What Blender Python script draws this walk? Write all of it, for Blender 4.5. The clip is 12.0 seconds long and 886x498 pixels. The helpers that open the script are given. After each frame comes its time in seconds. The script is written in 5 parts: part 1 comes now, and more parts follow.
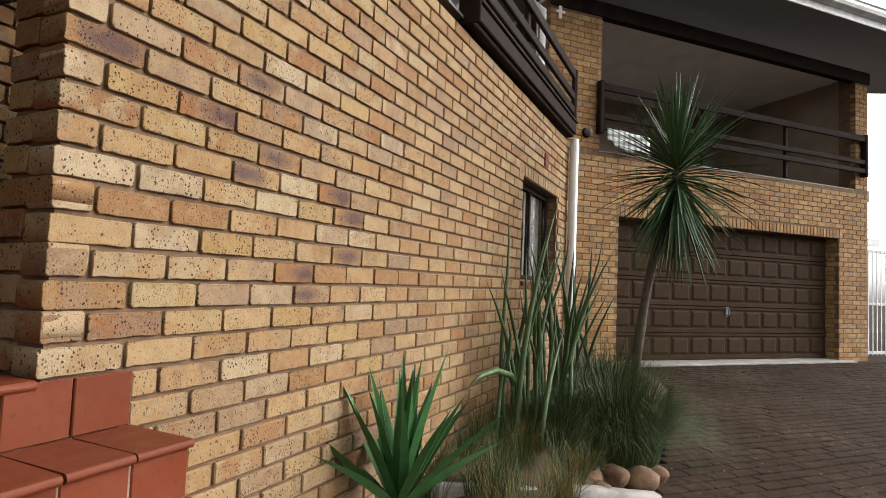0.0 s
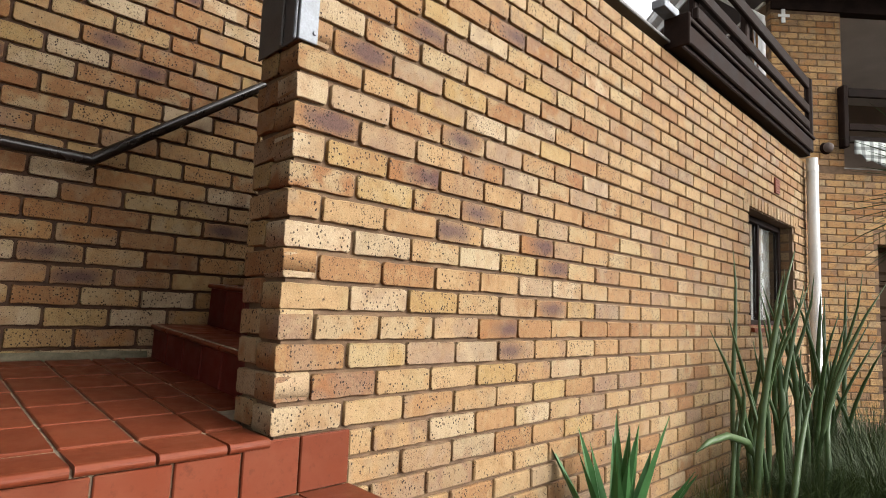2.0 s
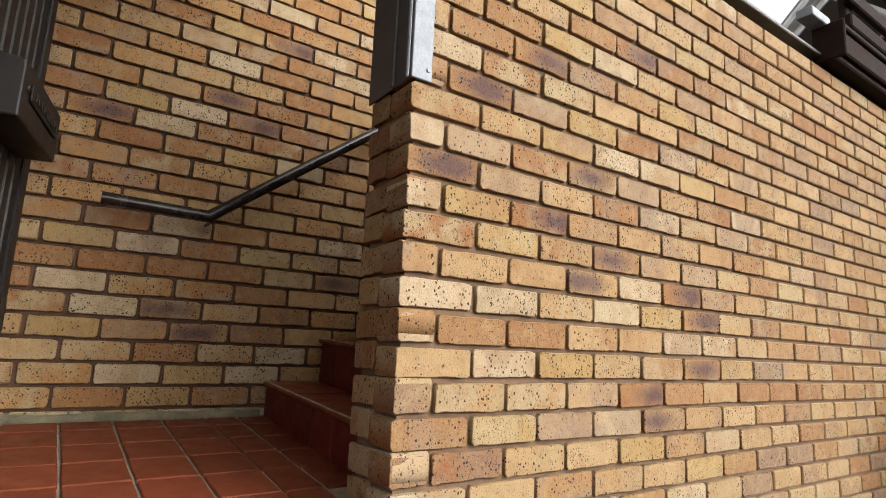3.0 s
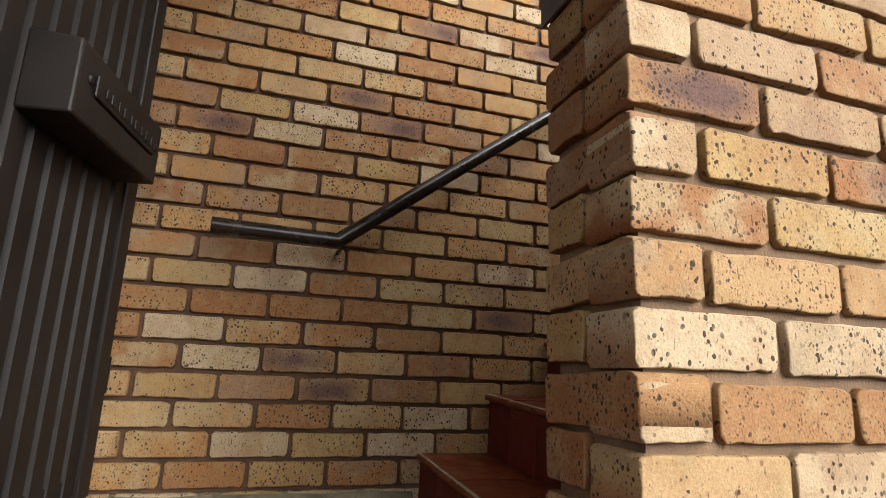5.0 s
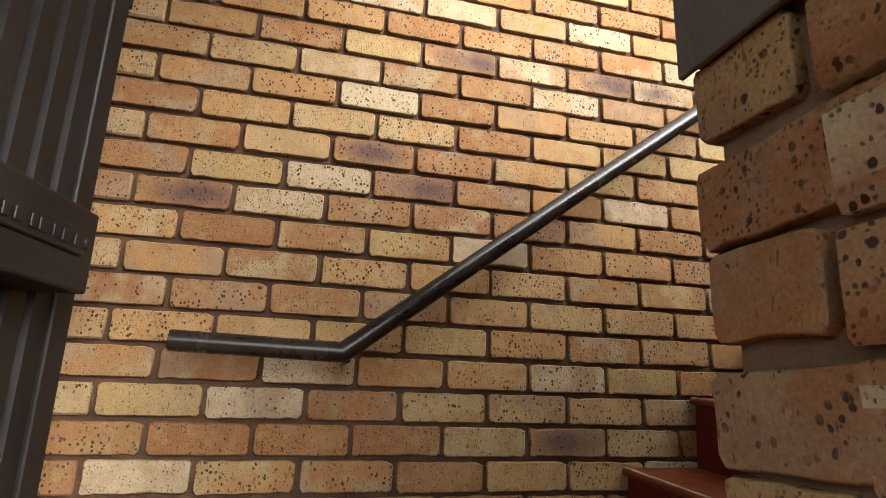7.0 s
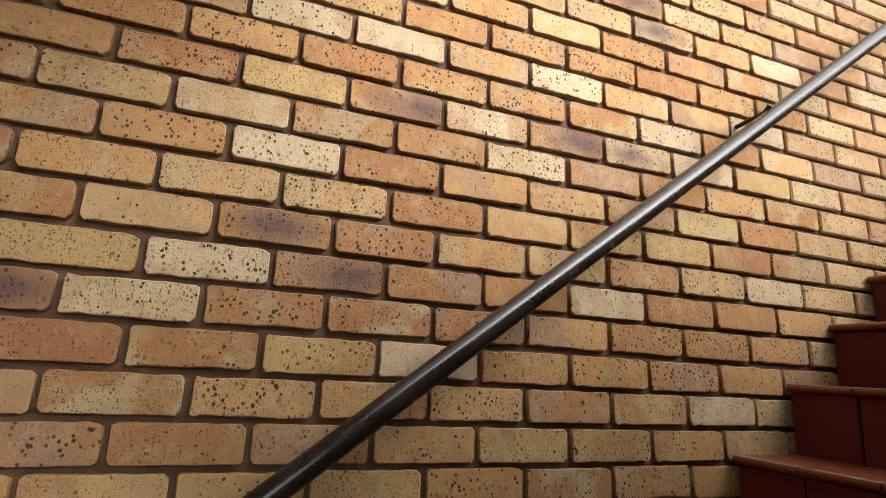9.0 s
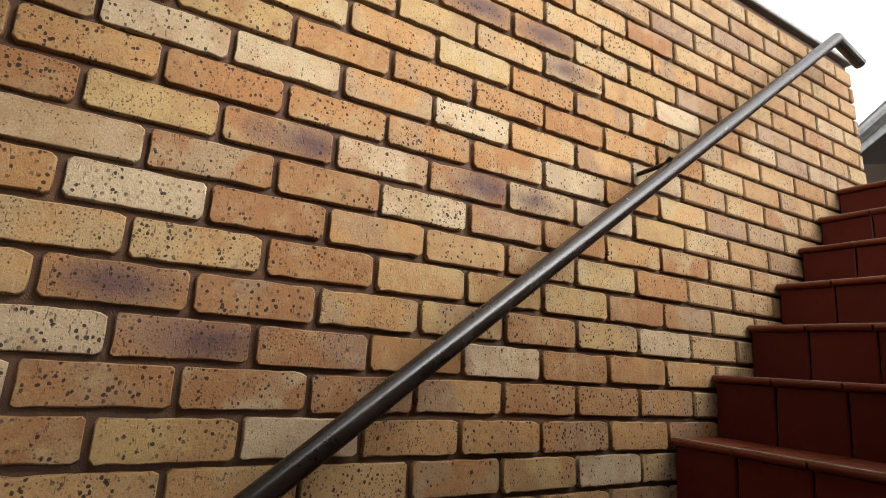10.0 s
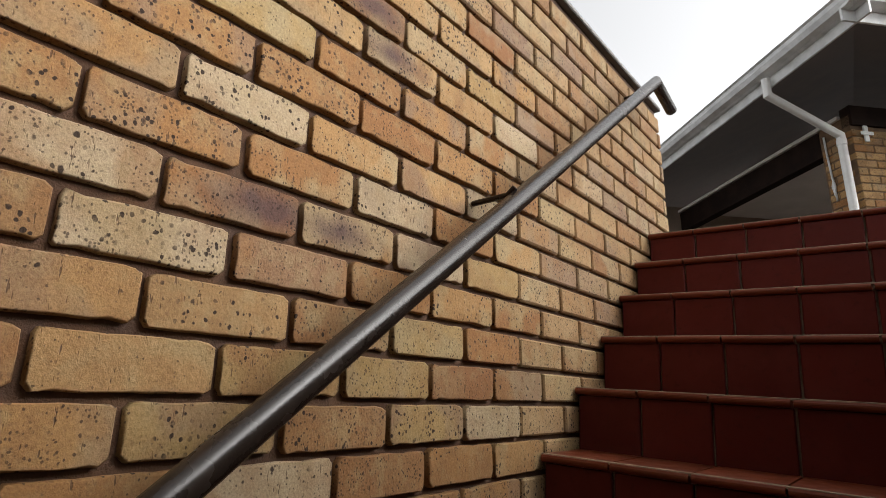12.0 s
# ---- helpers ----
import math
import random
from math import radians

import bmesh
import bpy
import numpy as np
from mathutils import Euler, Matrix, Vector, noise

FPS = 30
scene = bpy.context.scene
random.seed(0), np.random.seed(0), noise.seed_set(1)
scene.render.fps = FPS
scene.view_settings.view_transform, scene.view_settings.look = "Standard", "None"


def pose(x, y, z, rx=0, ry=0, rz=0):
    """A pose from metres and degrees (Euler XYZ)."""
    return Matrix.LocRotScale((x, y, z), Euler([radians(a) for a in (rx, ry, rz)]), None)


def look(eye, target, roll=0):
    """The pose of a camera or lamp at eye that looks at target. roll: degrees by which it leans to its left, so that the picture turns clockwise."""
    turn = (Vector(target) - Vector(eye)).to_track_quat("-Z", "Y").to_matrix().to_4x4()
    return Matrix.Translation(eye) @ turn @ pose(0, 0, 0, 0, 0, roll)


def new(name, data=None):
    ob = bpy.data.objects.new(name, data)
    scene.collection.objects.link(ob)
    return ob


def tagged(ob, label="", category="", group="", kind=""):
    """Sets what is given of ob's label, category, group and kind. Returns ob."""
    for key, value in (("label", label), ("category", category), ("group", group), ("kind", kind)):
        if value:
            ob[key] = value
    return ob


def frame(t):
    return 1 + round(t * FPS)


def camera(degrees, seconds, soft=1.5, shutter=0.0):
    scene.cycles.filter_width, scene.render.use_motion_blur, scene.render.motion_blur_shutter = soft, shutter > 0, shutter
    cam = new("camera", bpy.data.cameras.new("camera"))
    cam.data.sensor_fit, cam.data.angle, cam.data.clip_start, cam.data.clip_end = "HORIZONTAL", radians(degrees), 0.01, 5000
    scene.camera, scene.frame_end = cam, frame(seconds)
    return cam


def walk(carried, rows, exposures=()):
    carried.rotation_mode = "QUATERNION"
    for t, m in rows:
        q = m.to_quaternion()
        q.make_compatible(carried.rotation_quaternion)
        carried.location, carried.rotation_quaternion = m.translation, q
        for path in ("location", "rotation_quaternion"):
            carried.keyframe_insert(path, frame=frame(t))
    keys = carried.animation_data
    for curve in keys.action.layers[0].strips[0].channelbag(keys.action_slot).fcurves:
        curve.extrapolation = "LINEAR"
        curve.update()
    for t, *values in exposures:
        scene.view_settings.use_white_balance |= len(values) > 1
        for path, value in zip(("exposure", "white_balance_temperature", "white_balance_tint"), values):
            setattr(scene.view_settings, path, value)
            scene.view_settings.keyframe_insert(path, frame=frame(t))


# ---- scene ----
cam = camera(76.0, 12.0, soft=0.65)
PATH = [
    (0, (0.006, -0.008, 1.379), (-0.848, 1.797, 1.497), 2.4),
    (0.5, (-0.013, 0.03, 1.383), (-0.997, 1.767, 1.507), 2.2),
    (1, (-0.017, 0.063, 1.404), (-1.155, 1.704, 1.528), 2.4),
    (1.5, (-0.038, 0.064, 1.434), (-1.322, 1.589, 1.59), 2.3),
    (2, (-0.074, 0.066, 1.457), (-1.49, 1.463, 1.667), 2.5),
    (2.5, (-0.158, 0.087, 1.48), (-1.681, 1.352, 1.763), 2.5),
    (3, (-0.279, 0.151, 1.518), (-1.912, 1.255, 1.855), 2.6),
    (3.5, (-0.397, 0.223, 1.526), (-2.125, 1.154, 1.912), 2.6),
    (3.7, (-0.417, 0.218, 1.53), (-2.162, 1.111, 1.928), 2.6),
    (5.3, (-0.985, 0.449, 1.649), (-2.861, 0.994, 2.077), 2.4),
    (5.5, (-1.028, 0.465, 1.695), (-2.908, 0.995, 2.126), 2.5),
    (6, (-1.156, 0.487, 1.785), (-3.047, 0.967, 2.225), 2.5),
    (6.5, (-1.256, 0.483, 1.87), (-3.148, 0.95, 2.318), 2.5),
    (6.7, (-1.273, 0.493, 1.886), (-3.164, 0.948, 2.35), 2.2),
    (8.5, (-1.517, 0.581, 2.154), (-3.362, 1.165, 2.659), 1.9),
    (9, (-1.616, 0.589, 2.212), (-3.419, 1.287, 2.722), 1.9),
    (9.5, (-1.66, 0.604, 2.313), (-3.388, 1.476, 2.817), 1.8),
    (10, (-1.679, 0.656, 2.385), (-3.347, 1.648, 2.868), 2.2),
    (10.5, (-1.786, 0.735, 2.43), (-3.355, 1.869, 2.932), 1.7),
    (11, (-1.875, 0.814, 2.504), (-3.329, 2.091, 3.011), 1.3),
    (11.5, (-1.918, 0.881, 2.548), (-3.27, 2.262, 3.064), 1.0),
    (12, (-2.012, 0.936, 2.58), (-3.225, 2.437, 3.105), 0.7),
]
EXPOSURES = [(0.0, 0.0), (0.5, 0.2), (1.0, 0.43), (1.5, 0.42), (2.5, 0.32), (3.7, 0.29), (5.5, 0.74), (6.0, 0.98), (6.5, 1.18), (8.5, 1.02), (9.5, 0.7), (10.5, 0.26), (12.0, -0.08)]
walk(cam, [(t, look(eye, target, roll)) for t, eye, target, roll in PATH], EXPOSURES)

# ---- light: a bright overcast sky with a broad soft sun ----
world = bpy.data.worlds.new("sky")
scene.world = world
world.use_nodes = True
wn, wl = world.node_tree.nodes, world.node_tree.links
sky = wn.new("ShaderNodeTexSky")
sky.sky_type, sky.sun_disc = "NISHITA", False
sky.sun_elevation, sky.sun_rotation = radians(32), radians(60)
sky.air_density, sky.dust_density = 1.0, 4.0
pale = wn.new("ShaderNodeHueSaturation")
pale.inputs["Saturation"].default_value = 0.06
pale.inputs["Value"].default_value = 2.2
wl.new(sky.outputs[0], pale.inputs["Color"])
wl.new(pale.outputs[0], wn["Background"].inputs["Color"])
wn["Background"].inputs["Strength"].default_value = 0.15
sun = new("sun", bpy.data.lights.new("sun", "SUN"))
sun.data.energy, sun.data.angle, sun.data.color = 1.2, radians(52), (1.0, 0.94, 0.86)
sun.matrix_world = look((6.8, 3.9, 4.9), (0, 0, 0))


# ---- materials ----
def mat(name, rough=0.7, metal=0.0):
    m = bpy.data.materials.new(name)
    m.use_nodes = True
    n, l = m.node_tree.nodes, m.node_tree.links
    b = n["Principled BSDF"]
    b.inputs["Roughness"].default_value, b.inputs["Metallic"].default_value = rough, metal
    return m, n, l, b


def noise_at(n, l, vec, scale, detail=4.0, rough=0.6):
    t = n.new("ShaderNodeTexNoise")
    t.inputs["Scale"].default_value, t.inputs["Detail"].default_value, t.inputs["Roughness"].default_value = scale, detail, rough
    if vec is not None:
        l.new(vec, t.inputs["Vector"])
    return t.outputs["Fac"]


def ramp(n, l, fac, stops):
    r = n.new("ShaderNodeValToRGB")
    e = r.color_ramp.elements
    while len(e) < len(stops):
        e.new(0.5)
    for k, (p, c) in enumerate(stops):
        e[k].position, e[k].color = p, (*c, 1) if len(c) == 3 else c
    l.new(fac, r.inputs[0])
    return r.outputs[0]


def mix(n, l, fac, a, b, kind="MIX"):
    x = n.new("ShaderNodeMix")
    x.data_type, x.blend_type = "RGBA", kind
    for v, s in ((fac, 0), (a, 6), (b, 7)):
        if isinstance(v, (int, float)):
            x.inputs[s].default_value = v
        elif isinstance(v, tuple):
            x.inputs[s].default_value = (*v, 1)
        else:
            l.new(v, x.inputs[s])
    return x.outputs[2]


def bump(n, l, b, height, strength, distance):
    k = n.new("ShaderNodeBump")
    k.inputs["Strength"].default_value, k.inputs["Distance"].default_value = strength, distance
    l.new(height, k.inputs["Height"])
    l.new(k.outputs[0], b.inputs["Normal"])


def surface(name, c1, c2, scale=6.0, rough=0.7, metal=0.0, fine=120.0, relief=0.2, depth=0.002, spread=(0.35, 0.65), gloss=0.5):
    """Two tones mixed at one scale, fine grain over them and a slight relief."""
    m, n, l, b = mat(name, rough, metal)
    b.inputs["Specular IOR Level"].default_value = gloss
    co = n.new("ShaderNodeTexCoord").outputs["Object"]
    big, small = noise_at(n, l, co, scale), noise_at(n, l, co, fine, 3)
    base = ramp(n, l, big, [(spread[0], c1), (spread[1], c2)])
    grain = ramp(n, l, small, [(0.3, (0.8, 0.8, 0.8)), (0.7, (1.12, 1.12, 1.12))])
    l.new(mix(n, l, 0.8, base, grain, "MULTIPLY"), b.inputs["Base Color"])
    l.new(ramp(n, l, big, [(0.3, (rough * 0.85,) * 3), (0.7, (min(1, rough * 1.15),) * 3)]), b.inputs["Roughness"])
    bump(n, l, b, small, relief, depth)
    return m


def brick_material(name, stops, single=True, smudge=0.0, smudge_colour=(0.085, 0.050, 0.042), tint=(0.875, 0.775, 0.73)):
    """Wire-cut face brick: a colour of its own for each brick, iron specks, a kiln smudge and cracked, sandy relief."""
    m, n, l, b = mat(name, 0.85)
    stops = [(at, (r * tint[0], g * tint[1], u * tint[2])) for at, (r, g, u) in stops]
    if single:
        info = n.new("ShaderNodeObjectInfo")
        rnd = info.outputs["Random"]
        co = n.new("ShaderNodeTexCoord").outputs["Object"]
        off = n.new("ShaderNodeVectorMath")
        off.operation = "MULTIPLY_ADD"
        comb = n.new("ShaderNodeCombineXYZ")
        for k in range(3):
            l.new(rnd, comb.inputs[k])
        l.new(comb.outputs[0], off.inputs[0])
        off.inputs[1].default_value = (7.3, 11.1, 5.7)
        l.new(co, off.inputs[2])
        vec = off.outputs[0]
    else:
        rnd = n.new("ShaderNodeNewGeometry").outputs["Random Per Island"]
        co = vec = n.new("ShaderNodeTexCoord").outputs["Object"]
    base = ramp(n, l, rnd, stops)
    # a second firing colour for part of each brick
    other = n.new("ShaderNodeMath")
    other.operation = "FRACT"
    times = n.new("ShaderNodeMath")
    times.operation = "MULTIPLY"
    times.inputs[1].default_value = 17.37
    l.new(rnd, times.inputs[0])
    l.new(times.outputs[0], other.inputs[0])
    second = ramp(n, l, other.outputs[0], [(0.0, (0.205, 0.098, 0.038)), (0.25, (0.235, 0.140, 0.062)), (0.42, (0.19, 0.122, 0.085)), (0.65, (0.275, 0.195, 0.092)), (0.85, (0.305, 0.245, 0.145)), (1.0, (0.15, 0.090, 0.064))])
    zone = noise_at(n, l, vec, 7.0, 2)
    base = mix(n, l, ramp(n, l, zone, [(0.47, (0, 0, 0)), (0.57, (0.62,) * 3)]), base, second)
    cloud = noise_at(n, l, vec, 16.0, 4)
    base = mix(n, l, ramp(n, l, cloud, [(0.46, (0, 0, 0)), (0.78, (0.55,) * 3)]), base, (0.195, 0.095, 0.036))
    flame = noise_at(n, l, vec, 24.0, 5)
    base = mix(n, l, ramp(n, l, flame, [(0.30, (0.4,) * 3), (0.5, (0, 0, 0))]), base, (0.285, 0.215, 0.115))
    if smudge:
        sep = n.new("ShaderNodeSeparateXYZ")
        l.new(co, sep.inputs[0])
        yy = n.new("ShaderNodeMath")
        yy.operation = "MULTIPLY"
        shift = n.new("ShaderNodeMath")
        shift.operation = "MULTIPLY_ADD"
        l.new(rnd, shift.inputs[0])
        shift.inputs[1].default_value = 0.15
        shift.inputs[2].default_value = -0.075
        moved = n.new("ShaderNodeMath")
        moved.operation = "ADD"
        l.new(sep.outputs[1], moved.inputs[0])
        l.new(shift.outputs[0], moved.inputs[1])
        l.new(moved.outputs[0], yy.inputs[0])
        yy.inputs[1].default_value = 6.5
        zz = n.new("ShaderNodeMath")
        zz.operation = "MULTIPLY"
        l.new(sep.outputs[2], zz.inputs[0])
        zz.inputs[1].default_value = 18.0
        two = n.new("ShaderNodeCombineXYZ")
        l.new(yy.outputs[0], two.inputs[0])
        l.new(zz.outputs[0], two.inputs[1])
        far = n.new("ShaderNodeVectorMath")
        far.operation = "LENGTH"
        l.new(two.outputs[0], far.inputs[0])
        wob = n.new("ShaderNodeMath")
        wob.operation = "ADD"
        l.new(far.outputs["Value"], wob.inputs[0])
        l.new(mix(n, l, 0.5, zone, flame, "ADD"), wob.inputs[1])
        halved = n.new("ShaderNodeMath")
        halved.operation = "MULTIPLY"
        halved.inputs[1].default_value = 0.5
        l.new(wob.outputs[0], halved.inputs[0])
        base = mix(n, l, ramp(n, l, halved.outputs[0], [(0.46, (smudge,) * 3), (0.86, (0, 0, 0))]), base, smudge_colour)
    # iron specks at three sizes, uneven in outline and spread
    warp = n.new("ShaderNodeTexNoise")
    warp.inputs["Scale"].default_value = 90.0
    l.new(vec, warp.inputs["Vector"])
    bent = n.new("ShaderNodeVectorMath")
    bent.operation = "MULTIPLY_ADD"
    l.new(warp.outputs["Color"], bent.inputs[0])
    bent.inputs[1].default_value = (0.006, 0.006, 0.006)
    l.new(vec, bent.inputs[2])
    upright = n.new("ShaderNodeVectorMath")
    upright.operation = "MULTIPLY"
    l.new(bent.outputs[0], upright.inputs[0])
    upright.inputs[1].default_value = (1.05, 1.12, 0.92)
    for scale, lo, hi, keep, part_of in ((180.0, 0.25, 0.40, 0.75, 0.66), (92.0, 0.26, 0.35, 0.95, 0.64), (38.0, 0.13, 0.19, 0.95, 0.86)):
        v = n.new("ShaderNodeTexVoronoi")
        v.inputs["Scale"].default_value = scale
        l.new(upright.outputs[0], v.inputs["Vector"])
        spot = ramp(n, l, v.outputs["Distance"], [(lo, (1, 1, 1)), (hi, (0, 0, 0))])
        pick = n.new("ShaderNodeSeparateColor")
        l.new(v.outputs["Color"], pick.inputs[0])
        some = ramp(n, l, pick.outputs[0], [(part_of, (0, 0, 0)), (part_of + 0.02, (1, 1, 1))])
        where = ramp(n, l, noise_at(n, l, vec, 21.0, 2), [(0.36, (0.15,) * 3), (0.54, (keep,) * 3)])
        spot = mix(n, l, 1.0, mix(n, l, 1.0, spot, some, "MULTIPLY"), where, "MULTIPLY")
        base = mix(n, l, spot, base, (0.022, 0.012, 0.008))
    # short upright drying cracks
    tall = n.new("ShaderNodeMapping")
    tall.inputs["Scale"].default_value = (40, 150, 38)
    l.new(vec, tall.inputs["Vector"])
    crack = ramp(n, l, noise_at(n, l, tall.outputs[0], 1.0, 2), [(0.66, (0, 0, 0)), (0.72, (0.75,) * 3)])
    base = mix(n, l, crack, base, (0.075, 0.042, 0.025))
    grain = noise_at(n, l, vec, 260.0, 4, 0.7)
    base = mix(n, l, 0.75, base, ramp(n, l, grain, [(0.3, (0.66,) * 3), (0.7, (1.22,) * 3)]), "MULTIPLY")
    l.new(base, b.inputs["Base Color"])
    rough = noise_at(n, l, vec, 70.0, 6, 0.75)
    lumps = mix(n, l, 0.45, noise_at(n, l, vec, 28.0, 3), mix(n, l, 0.5, rough, grain))
    bump(n, l, b, mix(n, l, mix(n, l, 0.6, (0, 0, 0), crack), lumps, (0, 0, 0)), 0.65, 0.009)
    b.inputs["Specular IOR Level"].default_value = 0.25
    return m


BUFF = [(0.0, (0.238, 0.133, 0.061)), (0.16, (0.274, 0.169, 0.079)), (0.34, (0.310, 0.212, 0.104)), (0.55, (0.331, 0.238, 0.122)),
        (0.76, (0.353, 0.266, 0.144)), (0.90, (0.216, 0.151, 0.101)), (1.0, (0.374, 0.302, 0.187))]
# BUFF taken darker: the stairwell's shade is put into these brick colours.
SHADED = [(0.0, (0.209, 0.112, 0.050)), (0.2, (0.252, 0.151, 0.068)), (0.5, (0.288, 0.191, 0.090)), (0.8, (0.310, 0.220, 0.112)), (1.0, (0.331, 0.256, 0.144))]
BRICK = brick_material("brick_buff", BUFF)
BRICK_JOINED = brick_material("brick_buff_joined", BUFF, single=False)
BRICK_HOUSE = brick_material("brick_golden_joined", BUFF, single=False, tint=(1.22, 1.0, 0.79))
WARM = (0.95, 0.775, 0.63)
BRICK_STAIR = brick_material("brick_stair_shaded", SHADED, tint=WARM)
BRICK_PALE = brick_material("brick_pale", [(0.0, (0.360, 0.302, 0.194)), (1.0, (0.389, 0.331, 0.223))])
BRICK_ORANGE = brick_material("brick_orange", [(0.0, (0.230, 0.108, 0.047)), (1.0, (0.274, 0.154, 0.068))], tint=(0.84, 0.79, 0.72))
BRICK_OCHRE = brick_material("brick_ochre", [(0.0, (0.300, 0.215, 0.090)), (1.0, (0.345, 0.262, 0.120))])
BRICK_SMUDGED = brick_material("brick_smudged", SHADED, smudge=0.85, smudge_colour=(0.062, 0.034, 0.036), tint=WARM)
# Stair-wall joints are a darker copy of the front mortar, with shade painted in.
MORTAR_SHADED = surface("mortar", (0.048, 0.0205, 0.0090), (0.092, 0.045, 0.0215), 14, 0.95, fine=300, relief=0.6, depth=0.003)
MORTAR_PALE = surface("mortar_grey", (0.095, 0.053, 0.026), (0.165, 0.101, 0.055), 10, 0.95, fine=260, relief=0.6, depth=0.003)


def tile_material(name, c):
    m, n, l, b = mat(name, 0.42)
    b.inputs["Specular IOR Level"].default_value = 0.16
    info = n.new("ShaderNodeObjectInfo").outputs["Random"]
    co = n.new("ShaderNodeTexCoord").outputs["Object"]
    off = n.new("ShaderNodeVectorMath")
    l.new(co, off.inputs[0])
    l.new(info, off.inputs[1])
    base = ramp(n, l, info, [(0, tuple(v * 0.84 for v in c)), (0.5, c), (1, tuple(min(1, v * 1.14) for v in c))])
    wear = noise_at(n, l, off.outputs[0], 12, 5)
    base = mix(n, l, ramp(n, l, wear, [(0.45, (0, 0, 0)), (0.8, (0.5,) * 3)]), base, (c[0] * 1.35, c[1] * 1.9, c[2] * 2.0))
    dirt = noise_at(n, l, off.outputs[0], 45, 6, 0.7)
    base = mix(n, l, ramp(n, l, dirt, [(0.25, (0.55,) * 3), (0.45, (0, 0, 0))]), base, (c[0] * 0.4, c[1] * 0.45, c[2] * 0.5))
    l.new(base, b.inputs["Base Color"])
    l.new(ramp(n, l, wear, [(0.3, (0.32,) * 3), (0.7, (0.6,) * 3)]), b.inputs["Roughness"])
    bump(n, l, b, dirt, 0.15, 0.002)
    return m


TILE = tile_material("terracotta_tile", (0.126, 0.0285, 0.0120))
# Darker tile for the stair risers: their shade is put into the colour.
TILE_SHADED = tile_material("shaded_tile", (0.092, 0.0125, 0.0085))
GROUT = surface("grout", (0.16, 0.12, 0.08), (0.32, 0.25, 0.17), 20, 0.95, fine=240, relief=0.5)
STEEL = surface("painted_steel", (0.011, 0.0078, 0.006), (0.022, 0.0155, 0.012), 9, 0.25, 0.0, 200, 0.04, gloss=0.32)
STEEL_BARE = surface("galvanised_steel", (0.14, 0.15, 0.165), (0.23, 0.245, 0.27), 14, 0.6, 0.2, 150, 0.12)
STEEL_GREY = surface("weathered_grey_steel", (0.075, 0.070, 0.064), (0.125, 0.118, 0.110), 8, 0.6, 0.2, 150, 0.2)
GATE = surface("dark_brown_sheet", (0.0062, 0.0046, 0.0040), (0.0112, 0.0083, 0.0069), 7, 0.5, 0.0, 220, 0.1, gloss=0.3)
TIMBER = surface("brown_painted_timber", (0.012, 0.007, 0.0055), (0.024, 0.0145, 0.0115), 5, 0.7, 0.0, 130, 0.2, gloss=0.05)
DOOR_WOOD = surface("garage_door_wood", (0.036, 0.0225, 0.0135), (0.058, 0.0385, 0.0245), 3, 0.6, 0.0, 90, 0.2, gloss=0.02)
WHITE = surface("white_paint", (0.70, 0.70, 0.68), (0.82, 0.82, 0.80), 4, 0.45, 0.0, 160, 0.08)
WHITE_DIRTY = surface("weathered_white_gutter", (0.50, 0.51, 0.51), (0.74, 0.75, 0.75), 5, 0.4, 0.0, 120, 0.1)
CEILING = surface("grey_ceiling_board", (0.60, 0.56, 0.52), (0.72, 0.67, 0.63), 2, 0.8, 0.0, 60, 0.1)
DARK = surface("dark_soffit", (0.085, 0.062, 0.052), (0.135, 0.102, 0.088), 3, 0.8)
PLASTER = surface("plain_plaster", (0.20, 0.15, 0.11), (0.28, 0.21, 0.16), 2, 0.9)
SOIL = surface("garden_soil", (0.050, 0.027, 0.012), (0.125, 0.072, 0.036), 5, 0.95, 0.0, 70, 0.8, 0.02)
CONCRETE = surface("concrete", (0.24, 0.22, 0.20), (0.38, 0.36, 0.33), 6, 0.9, 0.0, 90, 0.4, 0.004)
ROCK = surface("sandstone_rock", (0.11, 0.058, 0.030), (0.23, 0.14, 0.078), 12, 0.9, 0.0, 90, 0.6, 0.006)


